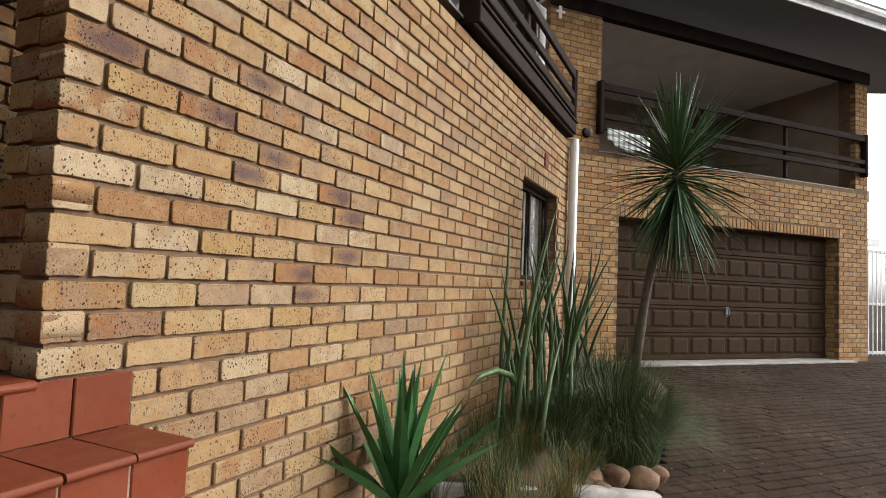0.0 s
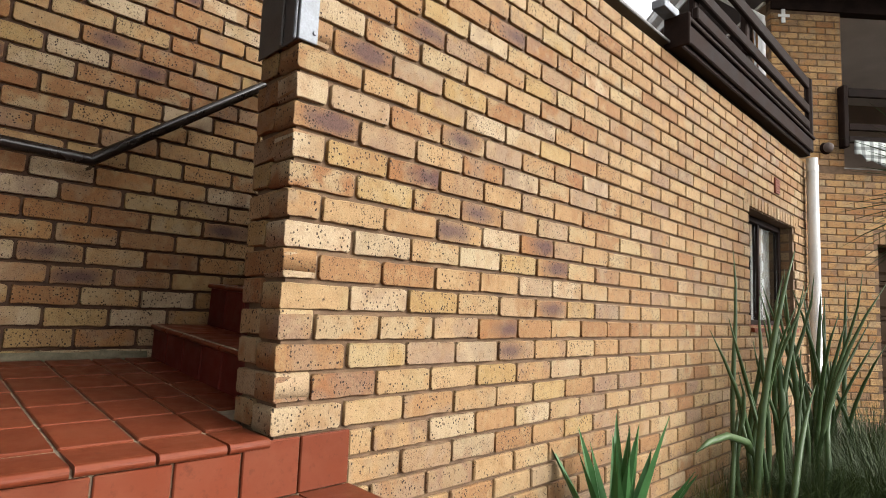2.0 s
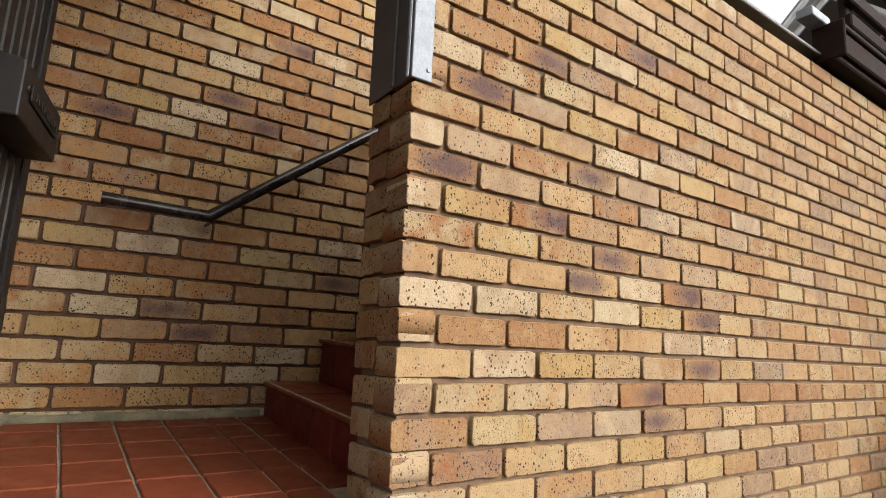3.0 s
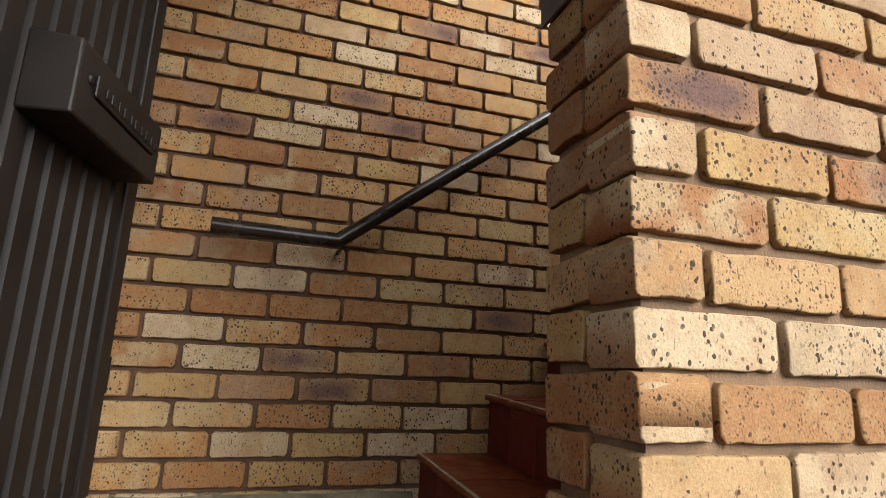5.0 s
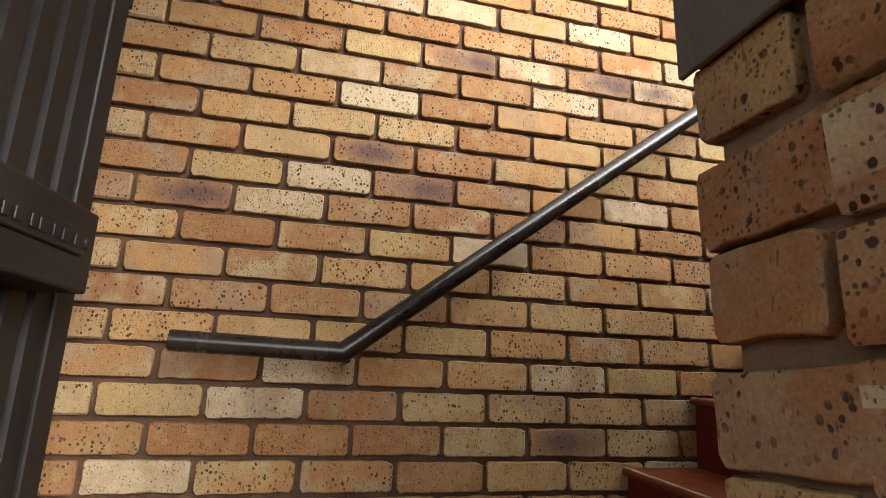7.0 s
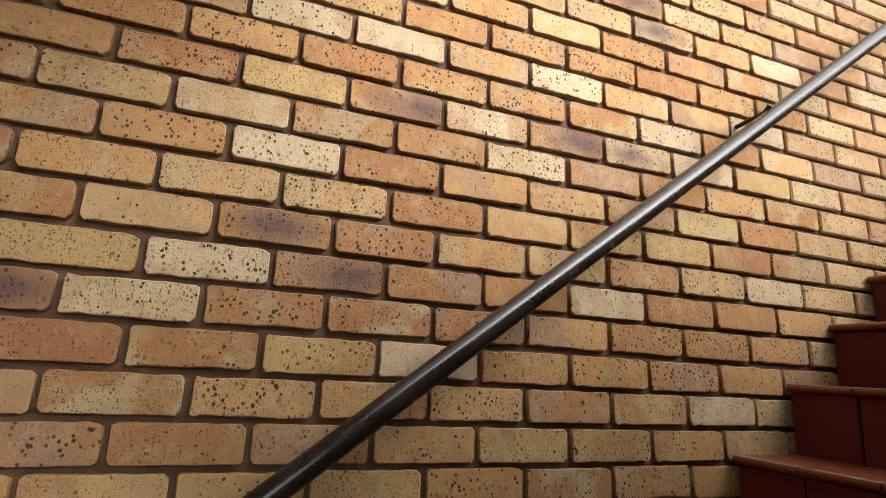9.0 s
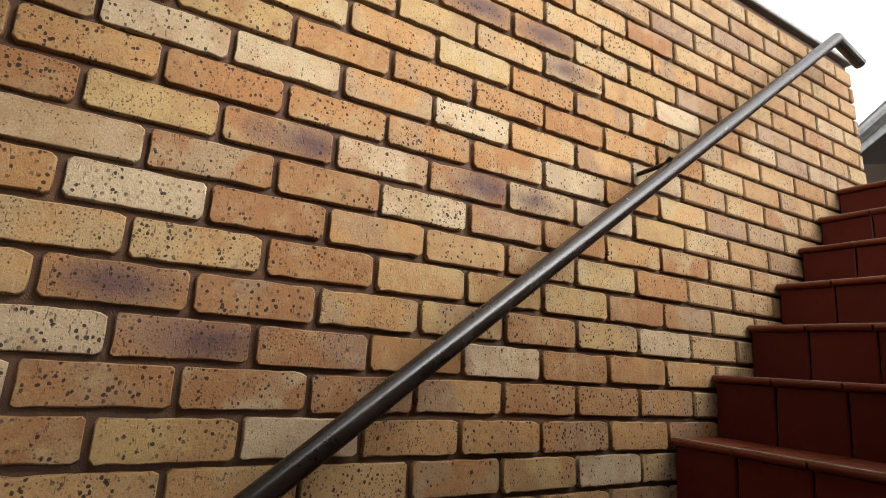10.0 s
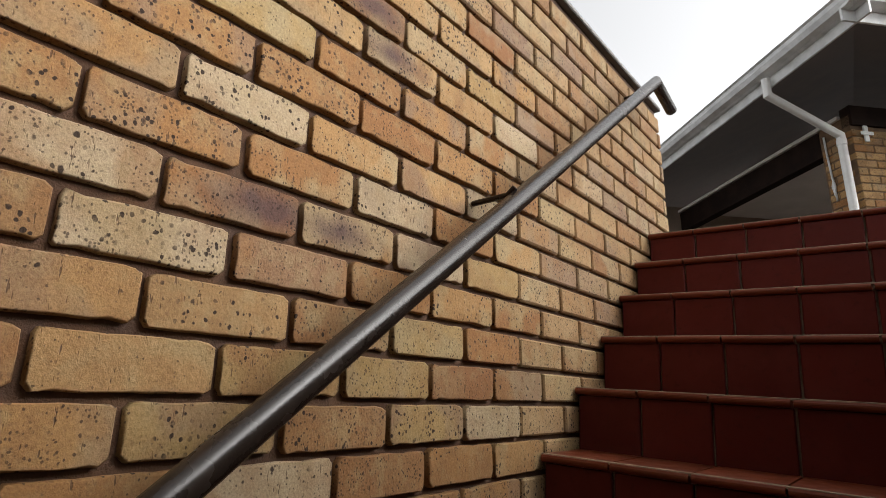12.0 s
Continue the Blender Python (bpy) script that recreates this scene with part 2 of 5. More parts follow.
def paving_material(name, c1, c2, strength):
    """Old brown pavers: patches of dust over many pieces, fine grit and pale bits."""
    m, n, l, b = mat(name, 0.9)
    b.inputs["Specular IOR Level"].default_value = 0.08
    at = n.new("ShaderNodeNewGeometry").outputs["Position"]
    base = ramp(n, l, noise_at(n, l, at, 7.0, 6), [(0.32, c1), (0.66, c2)])
    dust = mix(n, l, 1.0, ramp(n, l, noise_at(n, l, at, 0.9, 4), [(0.48, (0, 0, 0)), (0.72, (0.6,) * 3)]), ramp(n, l, noise_at(n, l, at, 16.0, 5), [(0.4, (0, 0, 0)), (0.7, (1, 1, 1))]), "MULTIPLY")
    base = mix(n, l, dust, base, (0.16, 0.125, 0.095))
    v = n.new("ShaderNodeTexVoronoi")
    v.inputs["Scale"].default_value = 26.0
    l.new(at, v.inputs["Vector"])
    pick = n.new("ShaderNodeSeparateColor")
    l.new(v.outputs["Color"], pick.inputs[0])
    bits = mix(n, l, 1.0, ramp(n, l, v.outputs["Distance"], [(0.14, (1, 1, 1)), (0.24, (0, 0, 0))]), ramp(n, l, pick.outputs[0], [(0.93, (0, 0, 0)), (0.95, (0.8,) * 3)]), "MULTIPLY")
    base = mix(n, l, bits, base, (0.26, 0.21, 0.15))
    grain = noise_at(n, l, at, 140.0, 4, 0.7)
    l.new(mix(n, l, 0.7, base, ramp(n, l, grain, [(0.3, (0.7,) * 3), (0.7, (1.2,) * 3)]), "MULTIPLY"), b.inputs["Base Color"])
    bump(n, l, b, grain, strength, 0.004)
    return m


PAVER = paving_material("worn_paver", (0.023, 0.0140, 0.0085), (0.048, 0.031, 0.0200), 0.5)
PAVING_BED = paving_material("paving_joint", (0.021, 0.0130, 0.0080), (0.043, 0.028, 0.0185), 0.6)
ROOF = surface("roof_sheet", (0.20, 0.19, 0.18), (0.30, 0.29, 0.28), 6, 0.6)


def leaf_material(name, c1, c2, rough=0.45):
    m, n, l, b = mat(name, rough)
    b.inputs["Specular IOR Level"].default_value = 0.28
    rnd = n.new("ShaderNodeNewGeometry").outputs["Random Per Island"]
    co = n.new("ShaderNodeTexCoord").outputs["Object"]
    base = ramp(n, l, rnd, [(0, c1), (1, c2)])
    base = mix(n, l, 0.6, base, ramp(n, l, noise_at(n, l, co, 18, 4), [(0.3, (0.7,) * 3), (0.7, (1.25,) * 3)]), "MULTIPLY")
    l.new(base, b.inputs["Base Color"])
    bump(n, l, b, noise_at(n, l, co, 160, 2), 0.15, 0.002)
    return m


YUCCA = leaf_material("yucca_green", (0.026, 0.082, 0.024), (0.070, 0.185, 0.055))
SNAKE = leaf_material("succulent_green", (0.020, 0.042, 0.013), (0.056, 0.092, 0.032), 0.5)
GRASS = leaf_material("tuft_green", (0.022, 0.038, 0.010), (0.060, 0.085, 0.026), 0.6)
STRAW = leaf_material("dry_straw", (0.090, 0.080, 0.022), (0.21, 0.165, 0.052), 0.8)
PALM = leaf_material("crown_green", (0.022, 0.055, 0.018), (0.060, 0.125, 0.040))
DEADLEAF = leaf_material("dead_leaf", (0.09, 0.055, 0.025), (0.20, 0.13, 0.06), 0.8)
BARK = surface("trunk_bark", (0.055, 0.042, 0.028), (0.11, 0.085, 0.06), 25, 0.9, 0.0, 90, 0.8, 0.006)
FLOWER = leaf_material("orange_flower", (0.55, 0.10, 0.02), (0.75, 0.22, 0.04), 0.6)


def plain(name, c, rough=0.5, metal=0.0):
    m, n, l, b = mat(name, rough, metal)
    b.inputs["Base Color"].default_value = (*c, 1)
    return m


def glass_material():
    m, n, l, b = mat("window_glass", 0.03)
    b.inputs["Base Color"].default_value = (0.9, 0.95, 0.95, 1)
    b.inputs["Transmission Weight"].default_value = 1.0
    b.inputs["IOR"].default_value = 1.45
    return m


GLASS = glass_material()


def cloth_material():
    """White cloth with a grey check."""
    m, n, l, b = mat("checked_cloth", 0.9)
    sep = n.new("ShaderNodeSeparateXYZ")
    l.new(n.new("ShaderNodeTexCoord").outputs["Object"], sep.inputs[0])
    bands = []
    for k in (0, 2):
        w = n.new("ShaderNodeMath")
        w.operation = "PINGPONG"
        w.inputs[1].default_value = 0.05
        l.new(sep.outputs[k], w.inputs[0])
        bands.append(ramp(n, l, w.outputs[0], [(0.018, (0.45,) * 3), (0.024, (1, 1, 1))]))
    both = mix(n, l, 1.0, bands[0], bands[1], "MULTIPLY")
    l.new(mix(n, l, 1.0, (0.62, 0.66, 0.62), both, "MULTIPLY"), b.inputs["Base Color"])
    return m


CLOTH = cloth_material()


# ---- building helpers ----
def mesh_of(bm, name, material):
    me = bpy.data.meshes.new(name)
    bm.to_mesh(me)
    bm.free()
    me.materials.append(material)
    return me


def part(name, bm, material, parent=None, label="", smooth=False):
    """One bmesh as one mesh object, under a thing or a part."""
    me = mesh_of(bm, name, material)
    if smooth:
        me.shade_smooth()
    ob = new(name, me)
    ob.parent = parent
    if label:
        ob["label"] = label
    return ob


def empty(name, m, label, category, group="", kind=""):
    ob = new(name)
    ob.matrix_world = m
    ob.empty_display_size = 0.1
    return tagged(ob, label, category, group, kind)


def box_into(bm, x0, x1, y0, y1, z0, z1, bevel=0.0, jitter=0.0, rng=None, m=None):
    made = bmesh.ops.create_cube(bm, size=1.0)["verts"]
    for v in made:
        v.co = Vector((x0 + (v.co.x + 0.5) * (x1 - x0), y0 + (v.co.y + 0.5) * (y1 - y0), z0 + (v.co.z + 0.5) * (z1 - z0)))
    if bevel:
        edges = {e for v in made for e in v.link_edges}
        made = [g for g in bmesh.ops.bevel(bm, geom=list(edges), offset=bevel, segments=1, profile=0.5, affect="EDGES")["verts"]]
    if jitter:
        for v in made:
            v.co += Vector((rng.uniform(-1, 1), rng.uniform(-1, 1), rng.uniform(-1, 1))) * jitter
    if m is not None:
        for v in made:
            v.co = m @ v.co
    return made


def boxes(*dims, bevel=0.004):
    bm = bmesh.new()
    for d in dims:
        box_into(bm, *d, bevel=bevel)
    return bm


def tube_into(bm, points, radius, sides=14, cap=True, taper=None):
    """A round bar along points, with the joints mitred; taper: a radius for each point."""
    pts = [Vector(p) for p in points]
    rings = []
    side = None
    for k, p in enumerate(pts):
        d0 = (p - pts[k - 1]).normalized() if k else (pts[1] - p).normalized()
        d1 = (pts[k + 1] - p).normalized() if k + 1 < len(pts) else d0
        d = (d0 + d1).normalized()
        if side is None:
            side = d.cross(Vector((0.13, 0.31, 0.94)))
            if side.length < 0.1:
                side = d.cross(Vector((1, 0, 0)))
        side = (side - d * side.dot(d)).normalized()
        up = d.cross(side)
        r = taper[k] if taper else radius
        stretch = 1 / max(0.5, d.dot(d0))
        ring = []
        for a in range(sides):
            c, s = math.cos(2 * math.pi * a / sides), math.sin(2 * math.pi * a / sides)
            o = side * c + up * s
            bend = d1 - d0
            if bend.length > 1e-4:
                bd = (bend - d * bend.dot(d)).normalized()
                o = o + bd * (o.dot(bd)) * (stretch - 1)
            ring.append(bm.verts.new(p + o * r))
        rings.append(ring)
    for a, b in zip(rings, rings[1:]):
        for k in range(sides):
            bm.faces.new((a[k], a[(k + 1) % sides], b[(k + 1) % sides], b[k]))
    if cap:
        bm.faces.new(list(reversed(rings[0])))
        bm.faces.new(rings[-1])


def tube(points, radius, sides=14, taper=None):
    bm = bmesh.new()
    tube_into(bm, points, radius, sides, True, taper)
    return bm


def blade_into(bm, base, tip, width, sag, rng, fold=0.25, steps=5, sway=None):
    """A long tapering leaf with a folded midrib, from base to tip, drooping by sag."""
    base, tip = Vector(base), Vector(tip)
    along = tip - base
    side = along.cross(Vector((0, 0, 1)))
    if side.length < 1e-3:
        side = Vector((1, 0, 0))
    side.normalize()
    side = (side + Vector((rng.uniform(-1, 1), rng.uniform(-1, 1), rng.uniform(-0.3, 0.3))) * 0.35).normalized()
    normal = side.cross(along).normalized()
    rows = []
    for k in range(steps + 1):
        f = k / steps
        w = width * (0.55 + 1.3 * f * (1 - f) * (1.2 - 0.4 * f)) * (1 - f ** 3.0) + 0.0004
        p = base + along * f + Vector((0, 0, -sag * f * f))
        if sway is not None:
            p += sway * math.sin(f * math.pi)
        rows.append((bm.verts.new(p - side * w * 0.5 + normal * w * fold), bm.verts.new(p), bm.verts.new(p + side * w * 0.5 + normal * w * fold)))
    for a, b in zip(rows, rows[1:]):
        bm.faces.new((a[0], a[1], b[1], b[0]))
        bm.faces.new((a[1], a[2], b[2], b[1]))


# ---- bricks ----
L, H, BL, BH, BD = 0.2325, 0.0846, 0.2215, 0.0725, 0.105
RNG = random.Random(11)


def brick_meshes(length, depth, tag, material, count=5, bevel=0.0034):
    """Bricks whose face (+x) has a worn, wavering outline with soft corners and a rounded edge."""
    out = []
    for k in range(count):
        hy, hz, r = length / 2, BH / 2, 0.007
        line = []
        long_cuts = 7 if length > 0.15 else 3
        for (ay, az), (by, bz), cuts in (((-1, -1), (1, -1), long_cuts), ((1, -1), (1, 1), 1), ((1, 1), (-1, 1), long_cuts), ((-1, 1), (-1, -1), 1)):
            a, c = Vector((ay * hy, az * hz)), Vector((by * hy, bz * hz))
            d = (c - a).normalized()
            line += [a + d * r * RNG.uniform(0.6, 1.3)] + [a.lerp(c, (i + RNG.uniform(0.7, 1.3)) / (cuts + 1)) for i in range(cuts)] + [c - d * r * RNG.uniform(0.6, 1.3)]
        verts, normals = [], []
        for v in line:
            chip = RNG.uniform(-0.0010, 0.0013) + (RNG.uniform(0.0015, 0.003) if RNG.random() < 0.08 else 0.0)
            o = Vector((0.0 if abs(v.x) < hy - 0.012 else math.copysign(1, v.x), math.copysign(1, v.y) if abs(v.y) > hz - 0.012 else 0.0)).normalized()
            rim = v - o * chip
            face = rim - o * bevel * RNG.uniform(0.5, 1.5)
            verts += [(depth / 2 + RNG.uniform(-0.0003, 0.0003), face.x, face.y), (depth / 2 - bevel * RNG.uniform(0.7, 1.4), rim.x, rim.y), (-depth / 2, rim.x, rim.y)]
            normals += [(1, 0, 0), (0.0, o.x, o.y), (0.0, o.x, o.y)]
        n = len(line)
        faces = [tuple(3 * i for i in range(n))]
        for i in range(n):
            a, c = 3 * i, 3 * ((i + 1) % n)
            faces += [(a, a + 1, c + 1, c), (a + 1, a + 2, c + 2, c + 1)]
        me = bpy.data.meshes.new("brick_" + tag)
        me.from_pydata(verts, [], faces)
        me.materials.append(material)
        me.shade_smooth()
        me.normals_split_custom_set_from_vertices(normals)
        out.append(me)
    return out


def shared(mesh, material):
    c = mesh.copy()
    c.materials.clear()
    c.materials.append(material)
    return c


def lay(meshes, parent, x, y, z, rng, turn=0.0):
    ob = new("brick", rng.choice(meshes))
    ob.parent = parent
    ob.matrix_basis = pose(x + rng.uniform(-0.0022, 0.0022), y + rng.uniform(-0.002, 0.002), z + rng.uniform(-0.0018, 0.0018),
                           rng.uniform(-0.5, 0.5), rng.uniform(-0.4, 0.4), turn + rng.uniform(-0.3, 0.3))
    return ob


def joined_bricks(name, rows, material, parent, axes=None, bevel=0.005):
    """Far bricks joined into one part: rows of (centre, half sizes)."""
    rng = random.Random(5)
    verts, faces = [], []
    for (cx, cy, cz), (hx, hy, hz) in rows:
        j = lambda s: s * rng.uniform(0.985, 1.0)
        k = len(verts)
        b = bevel
        hx += rng.uniform(-0.0015, 0.002)
        for sx in (-1, 1):
            for sy in (-1, 1):
                for sz in (-1, 1):
                    verts.append((cx + sx * (hx - b), cy + sy * (hy - b), cz + sz * j(hz)))
                    verts.append((cx + sx * (hx - b), cy + sy * j(hy), cz + sz * (hz - b)))
                    verts.append((cx + sx * hx, cy + sy * (hy - b), cz + sz * (hz - b)))
        i = lambda sx, sy, sz, w: k + ((sx > 0) * 4 + (sy > 0) * 2 + (sz > 0)) * 3 + w
        faces.append((i(1, -1, -1, 2), i(1, 1, -1, 2), i(1, 1, 1, 2), i(1, -1, 1, 2)))
        faces.append((i(-1, -1, -1, 2), i(-1, -1, 1, 2), i(-1, 1, 1, 2), i(-1, 1, -1, 2)))
        for s in (-1, 1):
            q = [i(-1, s, -1, 1), i(-1, s, 1, 1), i(1, s, 1, 1), i(1, s, -1, 1)]
            faces.append(q if s > 0 else q[::-1])
            q = [i(-1, -1, s, 0), i(1, -1, s, 0), i(1, 1, s, 0), i(-1, 1, s, 0)]
            faces.append(q if s > 0 else q[::-1])
        for sx in (-1, 1):
            for s in (-1, 1):
                q = [i(sx, -1, s, 2), i(sx, 1, s, 2), i(sx, 1, s, 0), i(sx, -1, s, 0)]
                faces.append(q if sx * s > 0 else q[::-1])
                q = [i(sx, s, -1, 2), i(sx, s, 1, 2), i(sx, s, 1, 1), i(sx, s, -1, 1)]
                faces.append(q if sx * s < 0 else q[::-1])
        for sy in (-1, 1):
            for sz in (-1, 1):
                q = [i(-1, sy, sz, 0), i(1, sy, sz, 0), i(1, sy, sz, 1), i(-1, sy, sz, 1)]
                faces.append(q if sy * sz < 0 else q[::-1])
        for sx in (-1, 1):
            for sy in (-1, 1):
                for sz in (-1, 1):
                    q = (i(sx, sy, sz, 0), i(sx, sy, sz, 1), i(sx, sy, sz, 2))
                    faces.append(q if sx * sy * sz < 0 else q[::-1])
    me = bpy.data.meshes.new(name)
    me.from_pydata(verts, [], faces)
    me.materials.append(material)
    ob = new(name, me)
    ob.parent = parent
    tagged(ob, kind="stuff")
    return ob


# ---- the lie of the land ----
HOUSE = pose(-1.217, 8.573, 0, 0, 0, 47.05)
HOUSE_IN = HOUSE.inverted()


def ground_z(x, y):
    """The drive falls away from the garage door towards the steps."""
    d = min(max(-(HOUSE_IN @ Vector((x, y, 0))).y, 0.0), 8.5)
    return 0.317 - 0.062 * d


def ground_sheet():
    marks = [-400, -120, -40, -20, -12] + [-9 + 0.75 * k for k in range(37)] + [22, 30, 50, 120, 400]
    verts = [(x, y, ground_z(x, y) - 0.03) for x in marks for y in marks]
    n = len(marks)
    faces = [(i * n + j, (i + 1) * n + j, (i + 1) * n + j + 1, i * n + j + 1) for i in range(n - 1) for j in range(n - 1)]
    me = bpy.data.meshes.new("ground")
    me.from_pydata(verts, [], faces)
    me.materials.append(PAVING_BED)
    return tagged(new("ground", me), "brown earth under and around the paved drive", "ground", kind="structure")


ground_sheet()

# ---- front wall with its window opening ----
FX, CY, FEND, FTOP = -1.466, 0.834, 6.37, 3.09
WIN = (4.68, 5.90, 1.43, 2.33)
wall_front = empty("wall_front", pose(0, 0, 0), "yellow-buff speckled face-brick wall with raked joints", "wall", kind="structure")
xb, xf = FX - 0.224, FX - 0.014
part("wall_core", boxes((xb + 0.012, xf, CY + 0.018, WIN[0], -0.2, FTOP - 0.06), (xb, xf, WIN[1], FEND, -0.2, FTOP - 0.06), (xb, xf, WIN[0], WIN[1], -0.2, WIN[2]),
                        (xb, xf, WIN[0], WIN[1], WIN[3], FTOP - 0.06), bevel=0), MORTAR_PALE, wall_front, "recessed grey-brown mortar")

# ---- stair wall ----
SX, S_Y0, S_Y1, S_TOP = -2.771, -1.6, 3.53, 3.965
wall_stair = empty("wall_stair", pose(0, 0, 0), "tan and orange speckled face-brick wall beside the stairs, toned for shade", "wall", kind="structure")
part("wall_core", boxes((SX - 0.22, SX - 0.015, S_Y0, S_Y1 - 0.009, 0.6, S_TOP), bevel=0), MORTAR_SHADED, wall_stair, "recessed brown mortar, darkened for shade")
part("coping", boxes((SX - 0.24, SX + 0.012, S_Y0, S_Y1 + 0.01, S_TOP + 0.002, S_TOP + 0.022), bevel=0.004), STEEL_GREY, wall_stair, "thin dark coping")
part("coping", boxes((xb - 0.01, FX + 0.012, CY, FEND, FTOP - 0.004, FTOP + 0.016), bevel=0.004), STEEL_GREY, wall_front, "thin dark coping")
# Unseen slab, added to keep sky light off the porch and stair wall.
shade_slab = tagged(part("porch_shade_slab", boxes((SX - 0.001, 0.60, -1.60, 0.90, 3.44, 3.57), bevel=0), PLASTER), "unseen plain slab added over the porch to block sky light", "ceiling", kind="structure")
# Unseen closing wall, added and made tall to cut sky light from -y.
sky_block_wall = part("sky_block_wall", boxes((SX - 0.22, FX, -1.82, -1.602, -0.2, 5.4), bevel=0), PLASTER)
tagged(sky_block_wall, "unseen plain brown wall closing the porch, raised to block sky", "wall", kind="structure")

# ---- house over the garage ----
BASE, SILL, DECK, CEIL = 0.266, 2.456, 3.396, 5.50
OPEN_W = 4.83
garage_wall = empty("garage_wall", HOUSE, "yellow face-brick wall of the garage wing", "wall", kind="structure")
part("wall_core", boxes((-2.6, 0.0, 0.008, 0.30, BASE - 0.3, DECK - 0.02), (OPEN_W, 5.62, 0.008, 0.30, BASE - 0.3, DECK - 0.02), (0.0, OPEN_W, 0.008, 0.30, SILL, DECK - 0.02),
                        (-1.27, -0.38, 0.008, 0.40, DECK - 0.02, CEIL), (5.28, 5.62, 0.008, 0.30, DECK - 0.02, CEIL), bevel=0), MORTAR_PALE, garage_wall, "grey-brown mortar")
balcony_floor = tagged(part("balcony_floor", boxes((-1.27, 5.7, 0.02, 3.2, DECK - 0.2, DECK)), CONCRETE), "concrete balcony floor over the garage", "floor", kind="structure")
balcony_back = tagged(part("wall_balcony_back", boxes((-4.0, 7.0, 3.2, 3.4, 0.3, CEIL + 0.1), bevel=0), PLASTER), "shaded brown plaster wall behind the balcony", "wall", kind="structure")
balcony_ceiling = tagged(part("ceiling", boxes((-1.3, 5.7, 0.12, 3.2, CEIL, CEIL + 0.04), bevel=0), CEILING), "grey boarded balcony ceiling", "ceiling", kind="structure")
side_wall = tagged(part("wall_garage_side", boxes((5.32, 5.62, 0.31, 3.2, 0.3, DECK - 0.22), (5.32, 5.60, 0.31, 3.2, DECK + 0.002, CEIL), (-2.8, -2.6, 0.0, 3.2, 0.3, DECK - 0.02), bevel=0), PLASTER), "plain side walls of the garage", "wall", kind="structure")
for ob in (balcony_floor, balcony_back, balcony_ceiling, side_wall):
    ob.matrix_world = HOUSE
lintel = tagged(part("lintel_beam", boxes((-1.27, 5.66, -0.02, 0.11, CEIL - 0.12, CEIL + 0.10), (-1.27, -1.14, 0.402, 3.2, CEIL - 0.30, CEIL - 0.002)), TIMBER), "dark brown timber beam under the eaves", "beam", kind="structure")
lintel.matrix_world = HOUSE
# roof: sheets on a pitched deck, with dark soffit, white fascia gutter round two sides
EX, EY, EZ = -2.12, -1.05, 5.86
roof = empty("roof", HOUSE, "low-pitched sheet roof with wide dark soffit", "roof", kind="structure")


def slab(corners, thick):
    bm = bmesh.new()
    lo = [bm.verts.new(c) for c in corners]
    hi = [bm.verts.new((c[0], c[1], c[2] + thick)) for c in corners]
    bm.faces.new(lo[::-1])
    bm.faces.new(hi)
    for k in range(len(lo)):
        j = (k + 1) % len(lo)
        bm.faces.new((lo[k], lo[j], hi[j], hi[k]))
    return bm


RISE = 0.32
ridge_y, far_x = 4.2, 12.0
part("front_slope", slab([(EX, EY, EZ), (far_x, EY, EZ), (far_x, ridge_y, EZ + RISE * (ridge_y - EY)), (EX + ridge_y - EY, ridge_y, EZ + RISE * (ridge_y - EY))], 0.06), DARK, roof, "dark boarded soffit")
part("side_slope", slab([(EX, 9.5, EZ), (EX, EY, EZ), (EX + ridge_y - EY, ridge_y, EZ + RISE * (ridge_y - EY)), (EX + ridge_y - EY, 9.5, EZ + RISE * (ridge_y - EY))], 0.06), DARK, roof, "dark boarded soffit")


def corrugated(length, depth, rise, pitch=0.15, high=0.022):
    """Roof sheeting: waves along x, running up the slope in y."""
    bm = bmesh.new()
    n = int(length / pitch * 6)
    rows = []
    for k in range(n + 1):
        x = length * k / n
        z = high * (0.5 + 0.5 * math.cos(2 * math.pi * x / pitch))
        far = min(depth, x) if rise < 0 else depth
        rows.append((bm.verts.new((x, 0, z)), bm.verts.new((x, far, z + abs(rise) * far))))
    for a, b in zip(rows, rows[1:]):
        bm.faces.new((a[0], b[0], b[1], a[1]))
    return bm


sheet = part("roof_sheet", corrugated(far_x - EX, ridge_y - EY, -RISE), ROOF, roof, "grey corrugated sheeting")
sheet.matrix_basis = pose(EX, EY, EZ + 0.065)
bm = corrugated(9.5 - EY, ridge_y - EY, -RISE)
bmesh.ops.scale(bm, vec=(1, -1, 1), verts=bm.verts)
bmesh.ops.reverse_faces(bm, faces=bm.faces)
sheet = part("roof_sheet", bm, ROOF, roof, "grey corrugated sheeting")
sheet.matrix_basis = pose(EX, EY, EZ + 0.065, 0, 0, 90)


def gutter_profile(length):
    """A square-lipped gutter on a fascia board, along x; the open side up, the front at -y."""
    pts = [(0.02, -0.13), (-0.0, -0.13), (-0.0, -0.02), (-0.05, -0.02), (-0.11, 0.0), (-0.13, 0.05), (-0.125, 0.10), (-0.145, 0.115), (-0.135, 0.125), (-0.11, 0.11), (-0.115, 0.05), (-0.095, 0.015), (0.02, 0.0)]
    bm = bmesh.new()
    rings = [[bm.verts.new((x, p[0], p[1])) for p in pts] for x in (0, length)]
    for k in range(len(pts)):
        j = (k + 1) % len(pts)
        bm.faces.new((rings[0][k], rings[0][j], rings[1][j], rings[1][k]))
    bm.faces.new(rings[0][::-1])
    bm.faces.new(rings[1])
    bmesh.ops.recalc_face_normals(bm, faces=bm.faces)
    return bm


